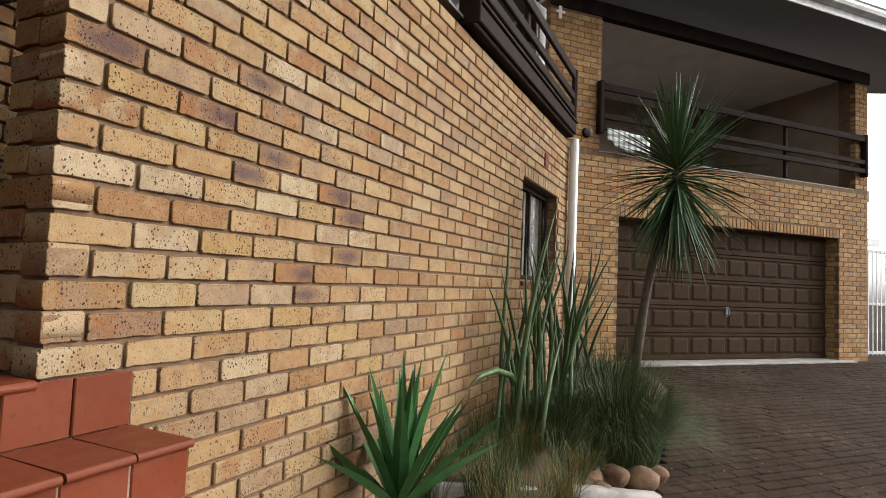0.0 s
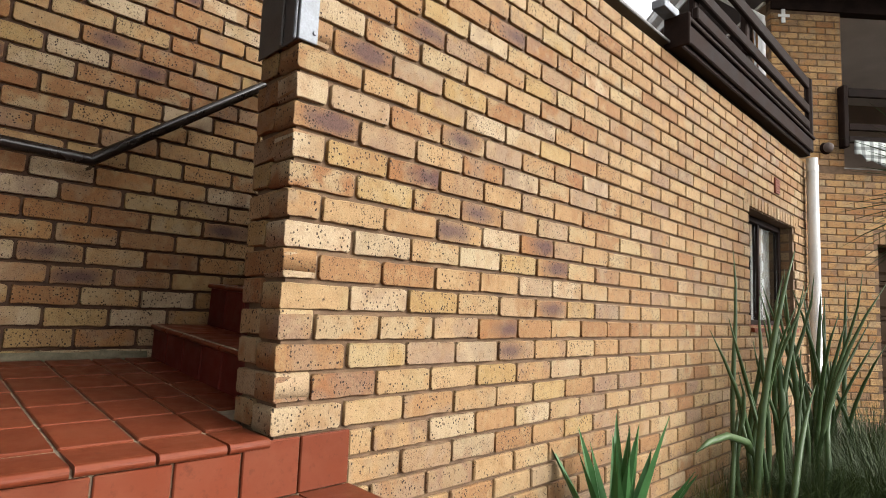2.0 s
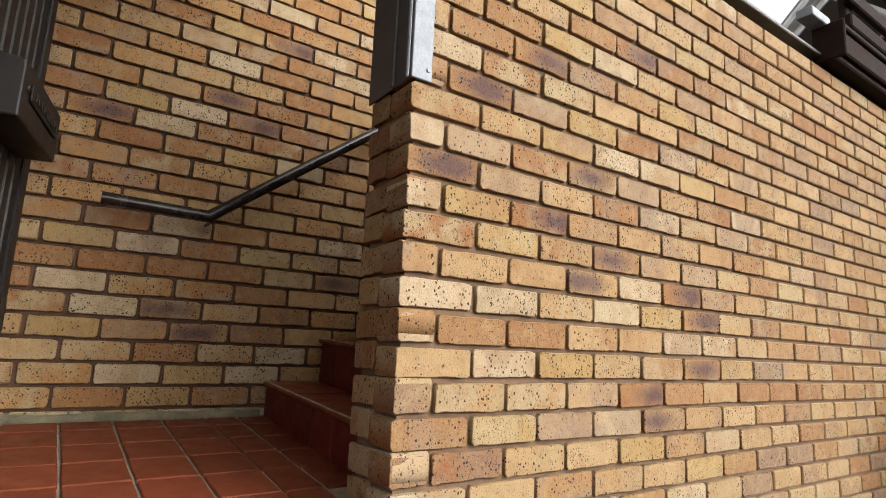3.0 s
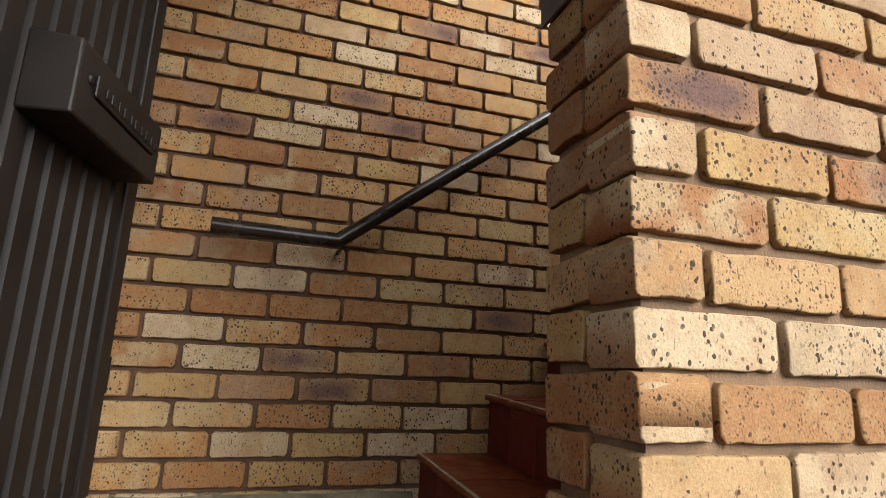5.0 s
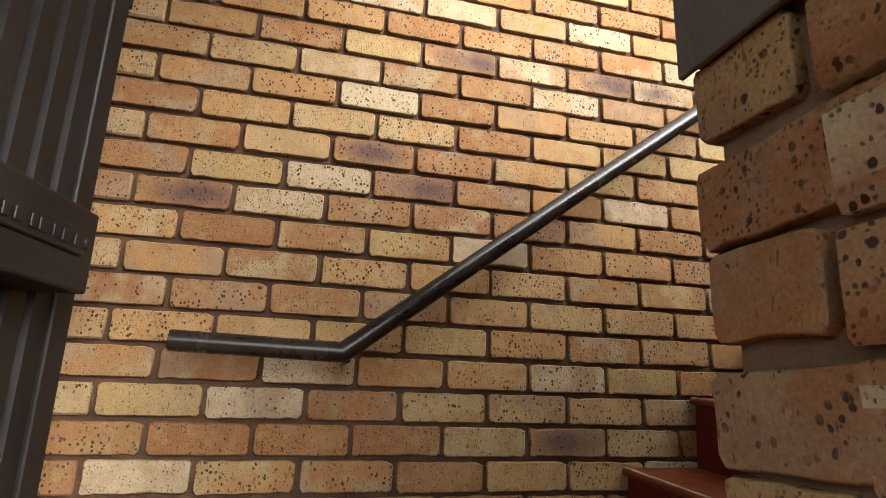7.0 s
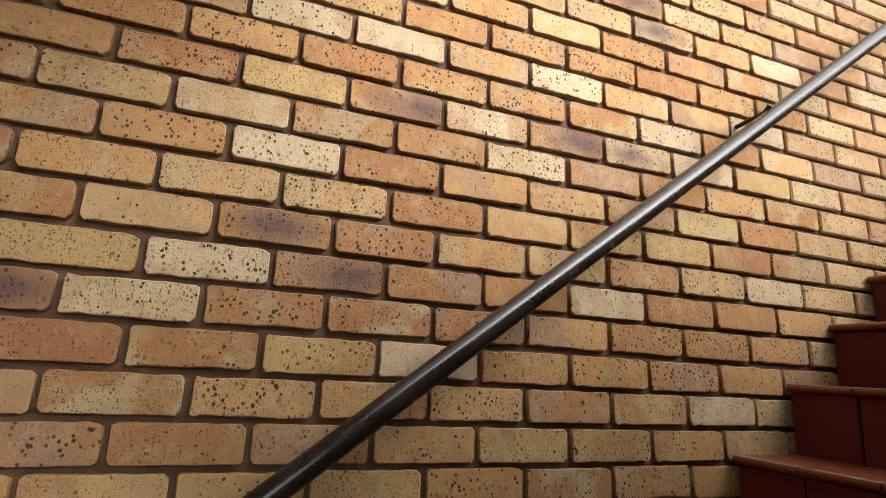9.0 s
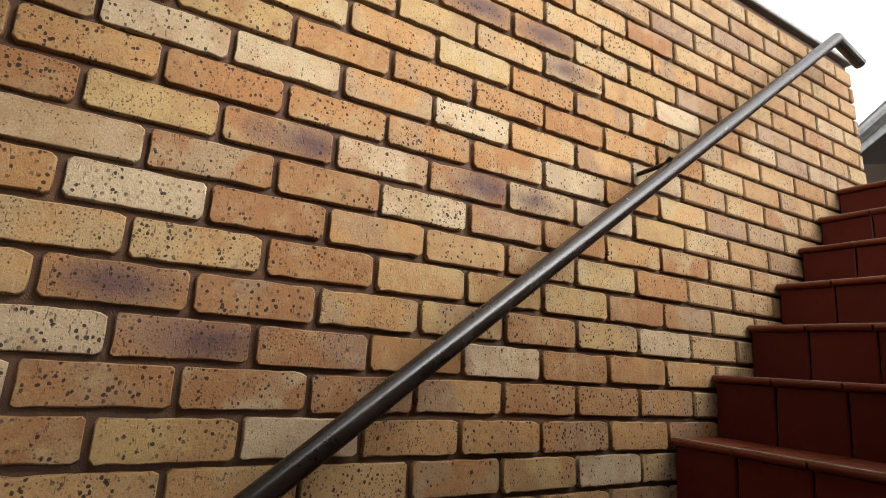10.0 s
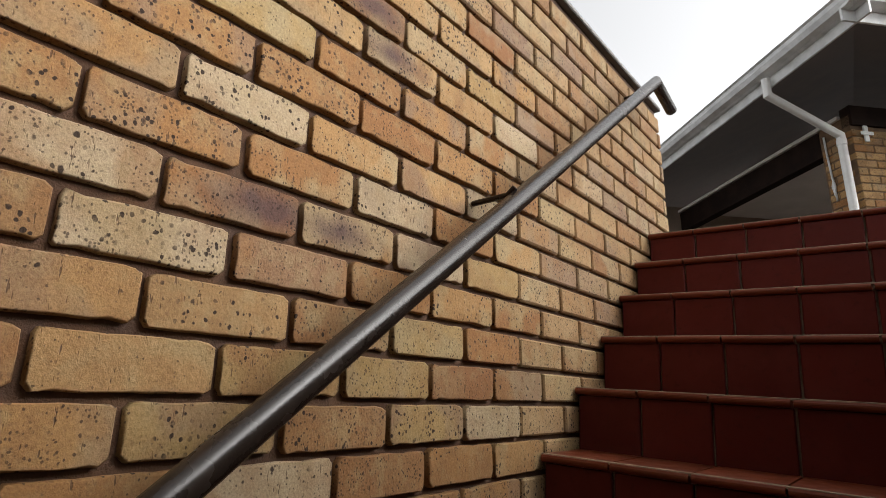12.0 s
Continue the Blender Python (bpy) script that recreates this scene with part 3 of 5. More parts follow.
gutter = empty("gutter", HOUSE, "weathered white gutter round the roof corner", "gutter", kind="structure")
g1 = part("gutter_run", gutter_profile(far_x - EX + 0.13), WHITE_DIRTY, gutter)
g1.matrix_basis = pose(EX - 0.13, EY, EZ)
bm = gutter_profile(9.5 - EY + 0.13)
bmesh.ops.scale(bm, vec=(1, -1, 1), verts=bm.verts)
bmesh.ops.reverse_faces(bm, faces=bm.faces)
g2 = part("gutter_run", bm, WHITE_DIRTY, gutter)
g2.matrix_basis = pose(EX, EY - 0.13, EZ - 0.002, 0, 0, 90)

# chimney behind the roof corner
chimney = part("chimney", boxes((1.2, 1.75, 3.4, 3.95, 6.45, 8.1), (1.15, 1.8, 3.35, 4.0, 8.102, 8.18)), PLASTER)
chimney.matrix_world = HOUSE
tagged(chimney, "dark chimney standing above the roof", "chimney")

# ---- stairs ----
NOSE = [(0.942, 1.335), (1.179, 1.528), (1.405, 1.720), (1.630, 1.911), (1.846, 2.097), (2.070, 2.281), (2.275, 2.461), (2.485, 2.629), (2.684, 2.793), (2.865, 2.953), (3.038, 3.107), (3.222, 3.265)]
SW0, SW1 = SX + 0.003, xb - 0.003
FLOOR_FRONT, FLOOR_BACK = 1.098, 1.19


def floor_z(x):
    return FLOOR_FRONT + (FLOOR_BACK - FLOOR_FRONT) * (FX - x) / (FX - SX)


TW = 0.165
TILE_RNG = random.Random(3)


def tile_mesh(name, w, d, h, material, bevel=0.004, nose=False):
    """A tile lying flat; with nose, its front edge (-y) is rounded."""
    bm = bmesh.new()
    if nose:
        r = h / 2
        prof = [(-d / 2 + r, -h / 2)] + [(-d / 2 + r - r * math.sin(a), -r * math.cos(a)) for a in (0.6, 1.2, 1.57, 1.95, 2.55)] + [(-d / 2 + r, h / 2), (d / 2, h / 2), (d / 2, -h / 2)]
        rings = [[bm.verts.new((x, p[0], p[1])) for p in prof] for x in (-w / 2, w / 2)]
        for k in range(len(prof)):
            j = (k + 1) % len(prof)
            bm.faces.new((rings[0][k], rings[1][k], rings[1][j], rings[0][j]))
        bm.faces.new(rings[0])
        bm.faces.new(rings[1][::-1])
        bmesh.ops.recalc_face_normals(bm, faces=bm.faces)
    else:
        box_into(bm, -w / 2, w / 2, -d / 2, d / 2, -h / 2, h / 2, bevel)
    return mesh_of(bm, name, material)


def put_tile(me, parent, m):
    ob = new("tile", me)
    ob.parent = parent
    ob.matrix_basis = m @ pose(TILE_RNG.uniform(-0.001, 0.001), TILE_RNG.uniform(-0.001, 0.001), TILE_RNG.uniform(-0.0007, 0.0007), TILE_RNG.uniform(-0.3, 0.3), TILE_RNG.uniform(-0.3, 0.3), TILE_RNG.uniform(-0.25, 0.25))
    return ob


FALL = 0.055
fall_deg = math.degrees(math.atan(FALL))


def falling(bm):
    for v in bm.verts:
        v.co.z -= FALL * (v.co.x - SX)
    return bm


staircase = empty("staircase", pose(0, 0, 0), "flight of stairs clad in red terracotta tiles, risers darkened for shade", "stairs", kind="structure")
cols = 6
cw = (SW1 - SW0) / cols
for k, (y, z) in enumerate(NOSE):
    nxt = NOSE[k + 1][0] if k + 1 < len(NOSE) else y + 0.3
    step = part("step", falling(boxes((SW0, SW1, y + 0.022, nxt + 0.03, (NOSE[k - 1][1] if k else 1.0) - 0.05, z - 0.012), bevel=0)), GROUT, staircase, "grey cement bed of a step")
    rise = z - (NOSE[k - 1][1] if k else 1.16)
    riser = tile_mesh("riser_tile", cw - 0.006, 0.016, rise - 0.016, TILE_SHADED, 0.003)
    tread = tile_mesh("tread_tile", cw - 0.006, nxt - y + 0.02, 0.02, TILE, 0.003, nose=True)
    for c in range(cols):
        x = SW0 + cw * (c + 0.5)
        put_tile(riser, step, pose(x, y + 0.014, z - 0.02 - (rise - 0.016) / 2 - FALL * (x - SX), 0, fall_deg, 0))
        put_tile(tread, step, pose(x, (y + nxt) / 2 + 0.002, z - 0.010 - FALL * (x - SX), 0, fall_deg, 0))
    # thin pale strip along the nosing, in the grout colour
    part("nosing_line", falling(boxes((SW0 + 0.002, SW1 - 0.002, y - 0.0012, y + 0.010, z - 0.0045, z + 0.0016), bevel=0.001)), GROUT, step, "thin pale line along the nosing")
landing = empty("landing", pose(0, 0, 0), "red tiled landing at the head of the stairs", "floor", kind="structure")
part("slab", boxes((-6.5, xb - 0.02, NOSE[-1][0] + 0.30, 5.8, 2.9, 3.17), bevel=0), CONCRETE, landing, "concrete slab")

# ---- porch floor and front steps ----
FY0, FY1 = -1.60, 1.085
porch_floor = empty("porch_floor", pose(0, 0, 0), "terracotta tiled porch floor with pale joints", "floor", kind="structure")
slope = math.degrees(math.atan((FLOOR_BACK - FLOOR_FRONT) / (FX - SX)))
part("screed", slab([(SX + 0.002, FY0, FLOOR_BACK - 0.40), (FX - 0.0, FY0, FLOOR_FRONT - 0.40), (FX - 0.0, CY - 0.003, FLOOR_FRONT - 0.40), (FX - 0.231, CY - 0.003, floor_z(FX - 0.231) - 0.40), (FX - 0.231, 0.95, floor_z(FX - 0.231) - 0.40), (SX + 0.002, 0.95, FLOOR_BACK - 0.40)], 0.40 - 0.006), GROUT, porch_floor, "pale cement joints")
TX = 0.205
flat = tile_mesh("floor_tile", TX - 0.009, TW - 0.009, 0.016, TILE, 0.003)
sliver = tile_mesh("cut_tile", TX - 0.009, CY - 0.715 - 0.012, 0.016, TILE, 0.003)
sliver_edge = tile_mesh("edge_tile", CY - 0.715 - 0.012, 0.16 - 0.009, 0.026, TILE, 0.003, nose=True)
edge = tile_mesh("edge_tile", TW - 0.009, 0.16 - 0.009, 0.026, TILE, 0.003, nose=True)
EDGE_X = FX + 0.028
cols_y = [(0.715 - TW * (k + 0.5), flat, edge) for k in range(13)] + [((CY - 0.004 + 0.715) / 2, sliver, sliver_edge)]
for y, body_tile, edge_tile in cols_y:
    put_tile(edge_tile, porch_floor, pose(EDGE_X - 0.08, y, FLOOR_FRONT - 0.007) @ pose(0, 0, 0, 0, 0, 90))
    for j in range(6):
        x = EDGE_X - 0.16 - TX * (j + 0.5)
        put_tile(body_tile, porch_floor, pose(x, y, floor_z(x) - 0.006, 0, slope, 0))
for j in range(1, 6):
    x = EDGE_X - 0.16 - TX * (j + 0.5)
    put_tile(flat, porch_floor, pose(x, CY + TW / 2 + 0.002, floor_z(x) - 0.006, 0, slope, 0))

bm = bmesh.new()
rows = []
for k in range(61):
    y = FY0 + 0.004 + (0.925 - FY0) * k / 60
    w, h = 0.022 + 0.010 * noise.noise(Vector((y * 9, 0, 3))), 0.034 + 0.008 * noise.noise(Vector((y * 7, 4, 0)))
    rows.append([bm.verts.new((SX - 0.012, y, FLOOR_BACK - 0.01)), bm.verts.new((SX + w, y, FLOOR_BACK - 0.01)), bm.verts.new((SX + w * 0.6, y, FLOOR_BACK + h * 0.7)), bm.verts.new((SX - 0.012, y, FLOOR_BACK + h))])
for a, c in zip(rows, rows[1:]):
    for i in range(3):
        bm.faces.new((a[i], a[i + 1], c[i + 1], c[i]))
bmesh.ops.recalc_face_normals(bm, faces=bm.faces)
FILLET = surface("mossy_cement", (0.075, 0.066, 0.036), (0.16, 0.135, 0.085), 9, 0.95, fine=120, relief=0.7, depth=0.006)
tagged(part("baseboard", bm, FILLET, smooth=True), "rough mossy cement fillet at the wall foot", "baseboard", kind="structure")

front_steps = empty("front_steps", pose(0, 0, 0), "wide terracotta tiled steps up to the porch", "steps", kind="structure")
GO, UP = 0.235, 0.150
for k in range(7):
    x_face = FX + 0.012 + GO * k
    top = FLOOR_FRONT - UP * k
    step = part("step", boxes((FX + 0.001 if k == 0 else x_face - GO - 0.02, x_face - 0.004, FY0, FY1 - 0.002, top - UP - 0.12, top - 0.005), bevel=0) if k else
                boxes((FX - 0.05, FX + 0.001, FY0, CY - 0.004, top - UP - 0.1, top - 0.012), (FX + 0.0005, FX + 0.002, CY, FY1 - 0.002, top - UP, top - 0.004), bevel=0), GROUT, front_steps, "grey cement bed of a step")
    riser = tile_mesh("riser_tile", TW - 0.006, 0.014, UP - 0.022, TILE, 0.003)
    tread = tile_mesh("tread_tile", TW - 0.006, GO + 0.018, 0.024, TILE, 0.003, nose=True)
    tall = tile_mesh("riser_tile", TW - 0.006, 0.014, UP - 0.001, TILE, 0.003)
    y = FY1 - TW / 2
    while y - TW / 2 > FY0:
        if k or y < CY - 0.08:
            put_tile(riser, step, pose(x_face - 0.006, y, top - 0.022 - (UP - 0.022) / 2, 0, 0, 90))
        else:
            put_tile(tall, step, pose(x_face - 0.006, y, top - 0.001 - (UP - 0.001) / 2, 0, 0, 90))
        if k:
            put_tile(tread, step, pose(x_face - GO / 2 + 0.012, y, top - 0.012, 0, 0, 90))
        y -= TW

# ---- handrail ----
handrail = empty("handrail", pose(SX, 0.60, 1.97), "dark brown painted round steel handrail on the wall", "handrail")
RX = -2.65
inv = handrail.matrix_world.inverted()
bar = part("bar", tube([inv @ Vector(p) for p in ((RX, 0.242, 1.996), (RX, 0.616, 1.987), (RX, 3.130, 3.889), (RX, 3.318, 3.838))], 0.0238, 20), STEEL, handrail, smooth=True)
bar.data.set_sharp_from_angle(angle=radians(40))
for y, z in ((0.63, 2.000), (1.985, 3.075), (3.08, 3.86)):
    b = part("bracket", tube([inv @ Vector(p) for p in ((RX, y, z - 0.015), (RX - 0.02, y, z - 0.03), (SX + 0.002, y, z - 0.03))], 0.007, 8), STEEL, handrail, "thin bent steel bracket")

# ---- steel channel on the wall end ----
channel = empty("steel_channel", pose(FX, CY, 2.195), "weathered grey steel channel capping the wall end", "steel post")
part("web", boxes((-0.232, 0.0, -0.007, -0.001, 0.0, 0.86), bevel=0.001), STEEL_GREY, channel)
part("flange", boxes((0.0, 0.008, -0.007, 0.055, 0.0, 0.86), bevel=0.002), STEEL_BARE, channel, "bare galvanised front flange")
part("rib", boxes((-0.090, -0.076, -0.016, -0.0075, 0.0, 0.86), bevel=0.003), STEEL_GREY, channel)
part("rib", boxes((-0.014, -0.0005, -0.016, -0.0075, 0.0, 0.86), bevel=0.003), STEEL_BARE, channel, "bare galvanised edge rib")
for z in (0.03, 0.40, 0.78):
    bm = bmesh.new()
    bmesh.ops.create_cone(bm, cap_ends=True, segments=6, radius1=0.007, radius2=0.006, depth=0.006, matrix=pose(0.010, 0.042, z, 0, 90, 0))
    part("bolt", bm, STEEL_BARE, channel, "small bolt head")

# ---- open porch gate with a letter box ----
porch_gate = empty("porch_gate", pose(SX + 0.03, 0.004, 1.20, 0, 0, -10), "open dark brown sheet-steel gate leaf with upright ribs", "gate")
bm = bmesh.new()
GW, GH = 1.02, 2.05
prof, x = [], 0.07
while x < GW - 0.07:
    prof += [(x, 0.0), (x + 0.052, 0.0), (x + 0.058, -0.018), (x + 0.074, -0.018), (x + 0.080, 0.0)]
    x += 0.080
rows = [(bm.verts.new((a, b, 0.05)), bm.verts.new((a, b, GH - 0.05))) for a, b in prof]
for a, b in zip(rows, rows[1:]):
    if (a[0].co - b[0].co).length > 1e-5:
        bm.faces.new((a[0], b[0], b[1], a[1]))
bmesh.ops.remove_doubles(bm, verts=bm.verts, dist=1e-5)
sol = part("sheet", bm, GATE, porch_gate, "ribbed steel sheet")
mod = sol.modifiers.new("thick", "SOLIDIFY")
mod.thickness, mod.offset = 0.003, 0
part("stile", boxes((0.0, 0.07, -0.03, 0.012, 0.03, GH)), GATE, porch_gate)
part("stile", boxes((GW - 0.07, GW, -0.03, 0.012, 0.03, GH)), GATE, porch_gate)
part("rail", boxes((0.0701, GW - 0.0701, -0.032, -0.004, 0.03, 0.09)), GATE, porch_gate)
part("rail", boxes((0.0701, GW - 0.0701, -0.032, -0.004, GH - 0.06, GH)), GATE, porch_gate)
for z in (0.35, 1.7):
    part("hinge", tube([(-0.012, 0.0, z - 0.05), (-0.012, 0.0, z + 0.05)], 0.010, 10), GATE, porch_gate, "barrel hinge")
letter_box = empty("letter_box", pose(-2.606, -0.0125, 2.075, 0, 0, -10), "dark brown cast letter box with a raised name flap", "letter box")


def wedge(x0, x1, y0, y1, z0, z1, slope):
    """A box whose top falls forwards by slope."""
    bm = bmesh.new()
    vs = [bm.verts.new(c) for c in ((x0, y0, z0), (x1, y0, z0), (x1, y1, z0), (x0, y1, z0), (x0, y0, z1), (x1, y0, z1), (x1, y1, z1 - slope), (x0, y1, z1 - slope))]
    for f in ((0, 3, 2, 1), (4, 5, 6, 7), (0, 1, 5, 4), (1, 2, 6, 5), (2, 3, 7, 6), (3, 0, 4, 7)):
        bm.faces.new([vs[k] for k in f])
    bmesh.ops.bevel(bm, geom=list(bm.edges), offset=0.006, segments=2, profile=0.5, affect="EDGES")
    return bm


part("case", wedge(0.0, 0.47, -0.010, 0.100, 0.0, 0.180, 0.012), GATE, letter_box)
part("flap", boxes((0.05, 0.40, 0.1005, 0.107, 0.070, 0.120), bevel=0.003), GATE, letter_box, "narrow raised flap over the slot")
for k in range(9):
    w = (0.016, 0.022, 0.018, 0.024, 0.014, 0.022, 0.018, 0.022, 0.016)[k]
    part("raised_mark", boxes((0.075 + 0.034 * k, 0.075 + 0.034 * k + w, 0.1075, 0.111, 0.083, 0.108), bevel=0.002), GATE, letter_box, "worn raised letter")
for x in (0.035, 0.42):
    bm = bmesh.new()
    bmesh.ops.create_uvsphere(bm, u_segments=10, v_segments=6, radius=0.012, matrix=Matrix.Translation((x, 0.101, 0.098)) @ Matrix.Diagonal((1, 0.5, 1, 1)))
    part("rivet", bm, GATE, letter_box, "round rivet head", True)

# ---- window in the front wall ----
window = empty("window_1", pose(FX, WIN[0], WIN[2]), "brown-framed window set deep in the brick wall", "window", kind="structure")
ww, wh = WIN[1] - WIN[0], WIN[3] - WIN[2]
fr = 0.05
for nm, d in (("frame_side", (-0.16, -0.11, 0.0, fr, 0.0, wh)), ("frame_side", (-0.16, -0.11, ww - fr, ww, 0.0, wh)), ("frame_bar", (-0.16, -0.11, fr + 0.0005, ww - fr - 0.0005, wh - fr, wh)),
              ("frame_bar", (-0.16, -0.11, fr + 0.0005, ww - fr - 0.0005, 0.0, fr)), ("mullion", (-0.158, -0.112, ww * 0.47, ww * 0.47 + 0.045, fr + 0.0005, wh - fr - 0.0005))):
    part(nm, boxes(d), TIMBER, window)
for y0, y1 in ((fr, ww * 0.47), (ww * 0.47 + 0.045, ww - fr)):
    p = part("pane", boxes((-0.138, -0.134, y0 + 0.001, y1 - 0.001, fr + 0.001, wh - fr - 0.001), bevel=0), GLASS, window)
    p.visible_shadow = False
for k in range(7):
    y0 = fr + 0.02 + (ww * 0.47 - fr - 0.04) * k / 6
    part("burglar_bar", tube([(-0.175, y0, fr), (-0.175, y0, wh - fr)], 0.007, 6), TIMBER, window, "dark upright burglar bar")
for k in range(1, 5):
    z0 = wh * k / 5
    part("burglar_bar", tube([(-0.175, fr, z0), (-0.175, ww * 0.47, z0)], 0.006, 6), TIMBER, window, "dark cross burglar bar")
part("sill", slab([(-0.17, 0.002, -0.01), (0.025, 0.002, -0.045), (0.025, ww - 0.002, -0.045), (-0.17, ww - 0.002, -0.01)], 0.03), TILE, window, "terracotta tile sill")
curtain_bm = bmesh.new()
prev = None
for k in range(60):
    y = 0.03 + (ww - 0.06) * k / 59
    x = -0.205 + 0.012 * math.sin(k * 0.9)
    row = (curtain_bm.verts.new((x, y, 0.03)), curtain_bm.verts.new((x, y, wh - 0.02)))
    if prev:
        curtain_bm.faces.new((prev[0], row[0], row[1], prev[1]))
    prev = row
part("curtain", curtain_bm, surface("pale_curtain", (0.20, 0.185, 0.17), (0.30, 0.28, 0.26), 5, 0.9), window, "pale grey curtain behind the glass", True)
room = tagged(part("wall_room_behind_window", boxes((-2.6, -2.5, 3.95, 6.3, 1.0, 2.9), (-2.5, xb, 3.95, 4.0, 1.0, 2.9), (-2.5, xb, 6.25, 6.3, 1.0, 2.9), (-2.5, xb, 4.0, 6.25, 2.85, 2.9), (-2.5, xb, 4.0, 6.25, 1.0, 1.05), bevel=0), PLASTER), "dim plastered room behind the window", "wall", kind="structure")
vent = part("air_vent", boxes((-0.004, 0.012, -0.065, 0.065, -0.065, 0.065), *[(0.0125, 0.016, -0.055, 0.055, -0.05 + 0.024 * k, -0.042 + 0.024 * k) for k in range(5)], bevel=0.002), TILE)
vent.matrix_world = pose(FX, 5.385, 2.615)
tagged(vent, "small terracotta louvred air vent in the brickwork", "air vent")

# ---- rain pipes ----
def pipe_thing(points, radius, collars, label, m=None):
    base = Vector(points[0])
    ob = empty("downpipe", (m or pose(0, 0, 0)) @ Matrix.Translation(base), label, "downpipe")
    p = part("pipe", tube([Vector(q) - base for q in points], radius, 18), WHITE, ob, smooth=True)
    p.data.set_sharp_from_angle(angle=radians(35))
    for q in collars:
        q = Vector(q) - base
        part("collar", tube([q + Vector((0, 0, -0.03)), q + Vector((0, 0, 0.03))], radius + 0.005, 18), WHITE, ob, smooth=False)
    return ob


pipe_thing([(FX + 0.068, 6.31, 0.25), (FX + 0.068, 6.31, 3.05)], 0.049, [(FX + 0.068, 6.31, 1.6), (FX + 0.068, 6.31, 2.95)], "white plastic downpipe at the end of the brick wall")
pipe_thing([(-1.36, 0.05, 3.2), (-1.36, 0.05, 5.28), (EX - 0.06, -0.02, 5.62), (EX - 0.06, -0.02, 5.80)], 0.042, [(-1.36, 0.05, 4.3), (-1.36, 0.05, 5.2)], "white angled downpipe from the gutter down the pillar", HOUSE)

cable = part("cable", tube([(-0.963, 0.285, 5.60), (-0.966, 0.275, 5.35), (-0.965, 0.262, 5.12), (-0.972, 0.235, 5.02), (-0.97, 0.255, 4.93), (-0.966, 0.275, 5.03), (-0.97, 0.25, 5.10), (-0.965, 0.245, 4.86)], 0.011, 8), WHITE_DIRTY, smooth=True)
cable.matrix_world = HOUSE @ pose(-0.32, 0.05, -0.2)
tagged(cable, "loose pale cable hanging in a coil on the pillar", "cable")
clip = part("pipe_bracket", boxes((-0.025, 0.025, -0.02, 0.0, -0.09, 0.09), (-0.075, 0.075, -0.028, -0.0205, -0.02, 0.02), bevel=0.004), WHITE)
clip.matrix_world = HOUSE @ pose(-1.12, -0.001, 5.29)
tagged(clip, "small white cross bracket fixed to the pillar", "bracket")

# ---- timber railing above the front wall ----
eave_rail = empty("balcony_railing", pose(FX + 0.07, 3.27, 3.06), "dark brown timber railing on a boxed beam", "railing")
ln = 6.25 - 3.27
part("beam", boxes((-0.09, 0.0, 0.0, ln, 0.0, 0.15), bevel=0.008), TIMBER, eave_rail)
part("moulding", boxes((0.0005, 0.028, 0.0, ln, 0.03, 0.15), bevel=0.008), TIMBER, eave_rail)
part("cap_board", boxes((-0.02, 0.045, 0.0, ln, 0.1505, 0.18), bevel=0.006), TIMBER, eave_rail)
part("end_cap", boxes((-0.10, 0.055, -0.02, -0.0005, -0.01, 0.19), bevel=0.006), TIMBER, eave_rail)
for z, h in ((0.27, 0.085), (0.43, 0.085), (0.68, 0.10)):
    part("rail", boxes((-0.04, 0.0, 0.25, ln + 0.02, z, z + h), bevel=0.008), TIMBER, eave_rail)
part("end_frame", boxes((-0.05, 0.012, ln + 0.0205, ln + 0.10, 0.19, 0.80), bevel=0.02), TIMBER, eave_rail)
for y in (0.30, 1.30):
    part("post", boxes((-0.085, -0.0405, y, y + 0.08, 0.1505, 0.80), bevel=0.008), TIMBER, eave_rail)
tin = part("flashing", boxes((-0.05, 0.03, -0.10, 0.10, 0.0, 0.05), bevel=0.004), STEEL_BARE)
tin.matrix_world = pose(FX + 0.02, 3.19, 3.242)
tagged(tin, "short bent galvanised flashing on the beam end", "flashing")

# ---- balcony railing over the garage ----
rail2 = empty("balcony_railing", HOUSE @ pose(-0.46, -0.10, DECK), "dark brown timber balcony railing over the garage", "railing")
for z, h in ((0.28, 0.085), (0.44, 0.085), (0.86, 0.11)):
    part("rail", boxes((0.071, 5.86, 0.0, 0.045, z, z + h), bevel=0.008), TIMBER, rail2)
for x in (0.0, 5.861):
    part("end_frame", boxes((x, x + 0.07, -0.012, 0.098, 0.22, 1.0), bevel=0.012), TIMBER, rail2)
for x in (2.0, 3.85):
    part("post", boxes((x, x + 0.06, 0.0455, 0.098, 0.0, 0.92), bevel=0.006), TIMBER, rail2)
cloth_bm = bmesh.new()
rows = []
for i in range(13):
    rows.append([cloth_bm.verts.new((0.78 * i / 12, 0.012 * math.sin(i * 1.1 + j * 0.4) - 0.02, -0.30 * j / 6 * (0.9 + 0.1 * math.cos(i)) * (1.0 if i > 1 else 0.6) - 0.05 * i / 12)) for j in range(7)])
for a, b in zip(rows, rows[1:]):
    for k in range(6):
        cloth_bm.faces.new((a[k], a[k + 1], b[k + 1], b[k]))
cloth = part("checked_cloth", cloth_bm, CLOTH, smooth=True)
cloth.matrix_world = HOUSE @ pose(-0.36, -0.13, DECK + 0.30)
m = cloth.modifiers.new("thick", "SOLIDIFY")
m.thickness = 0.004
tagged(cloth, "white and grey checked cloth hung on the railing", "cloth")

# ---- garage door ----
garage_door = empty("garage_door", HOUSE @ pose(0, 0.24, BASE + 0.05), "closed dark brown panelled timber garage door", "garage door")
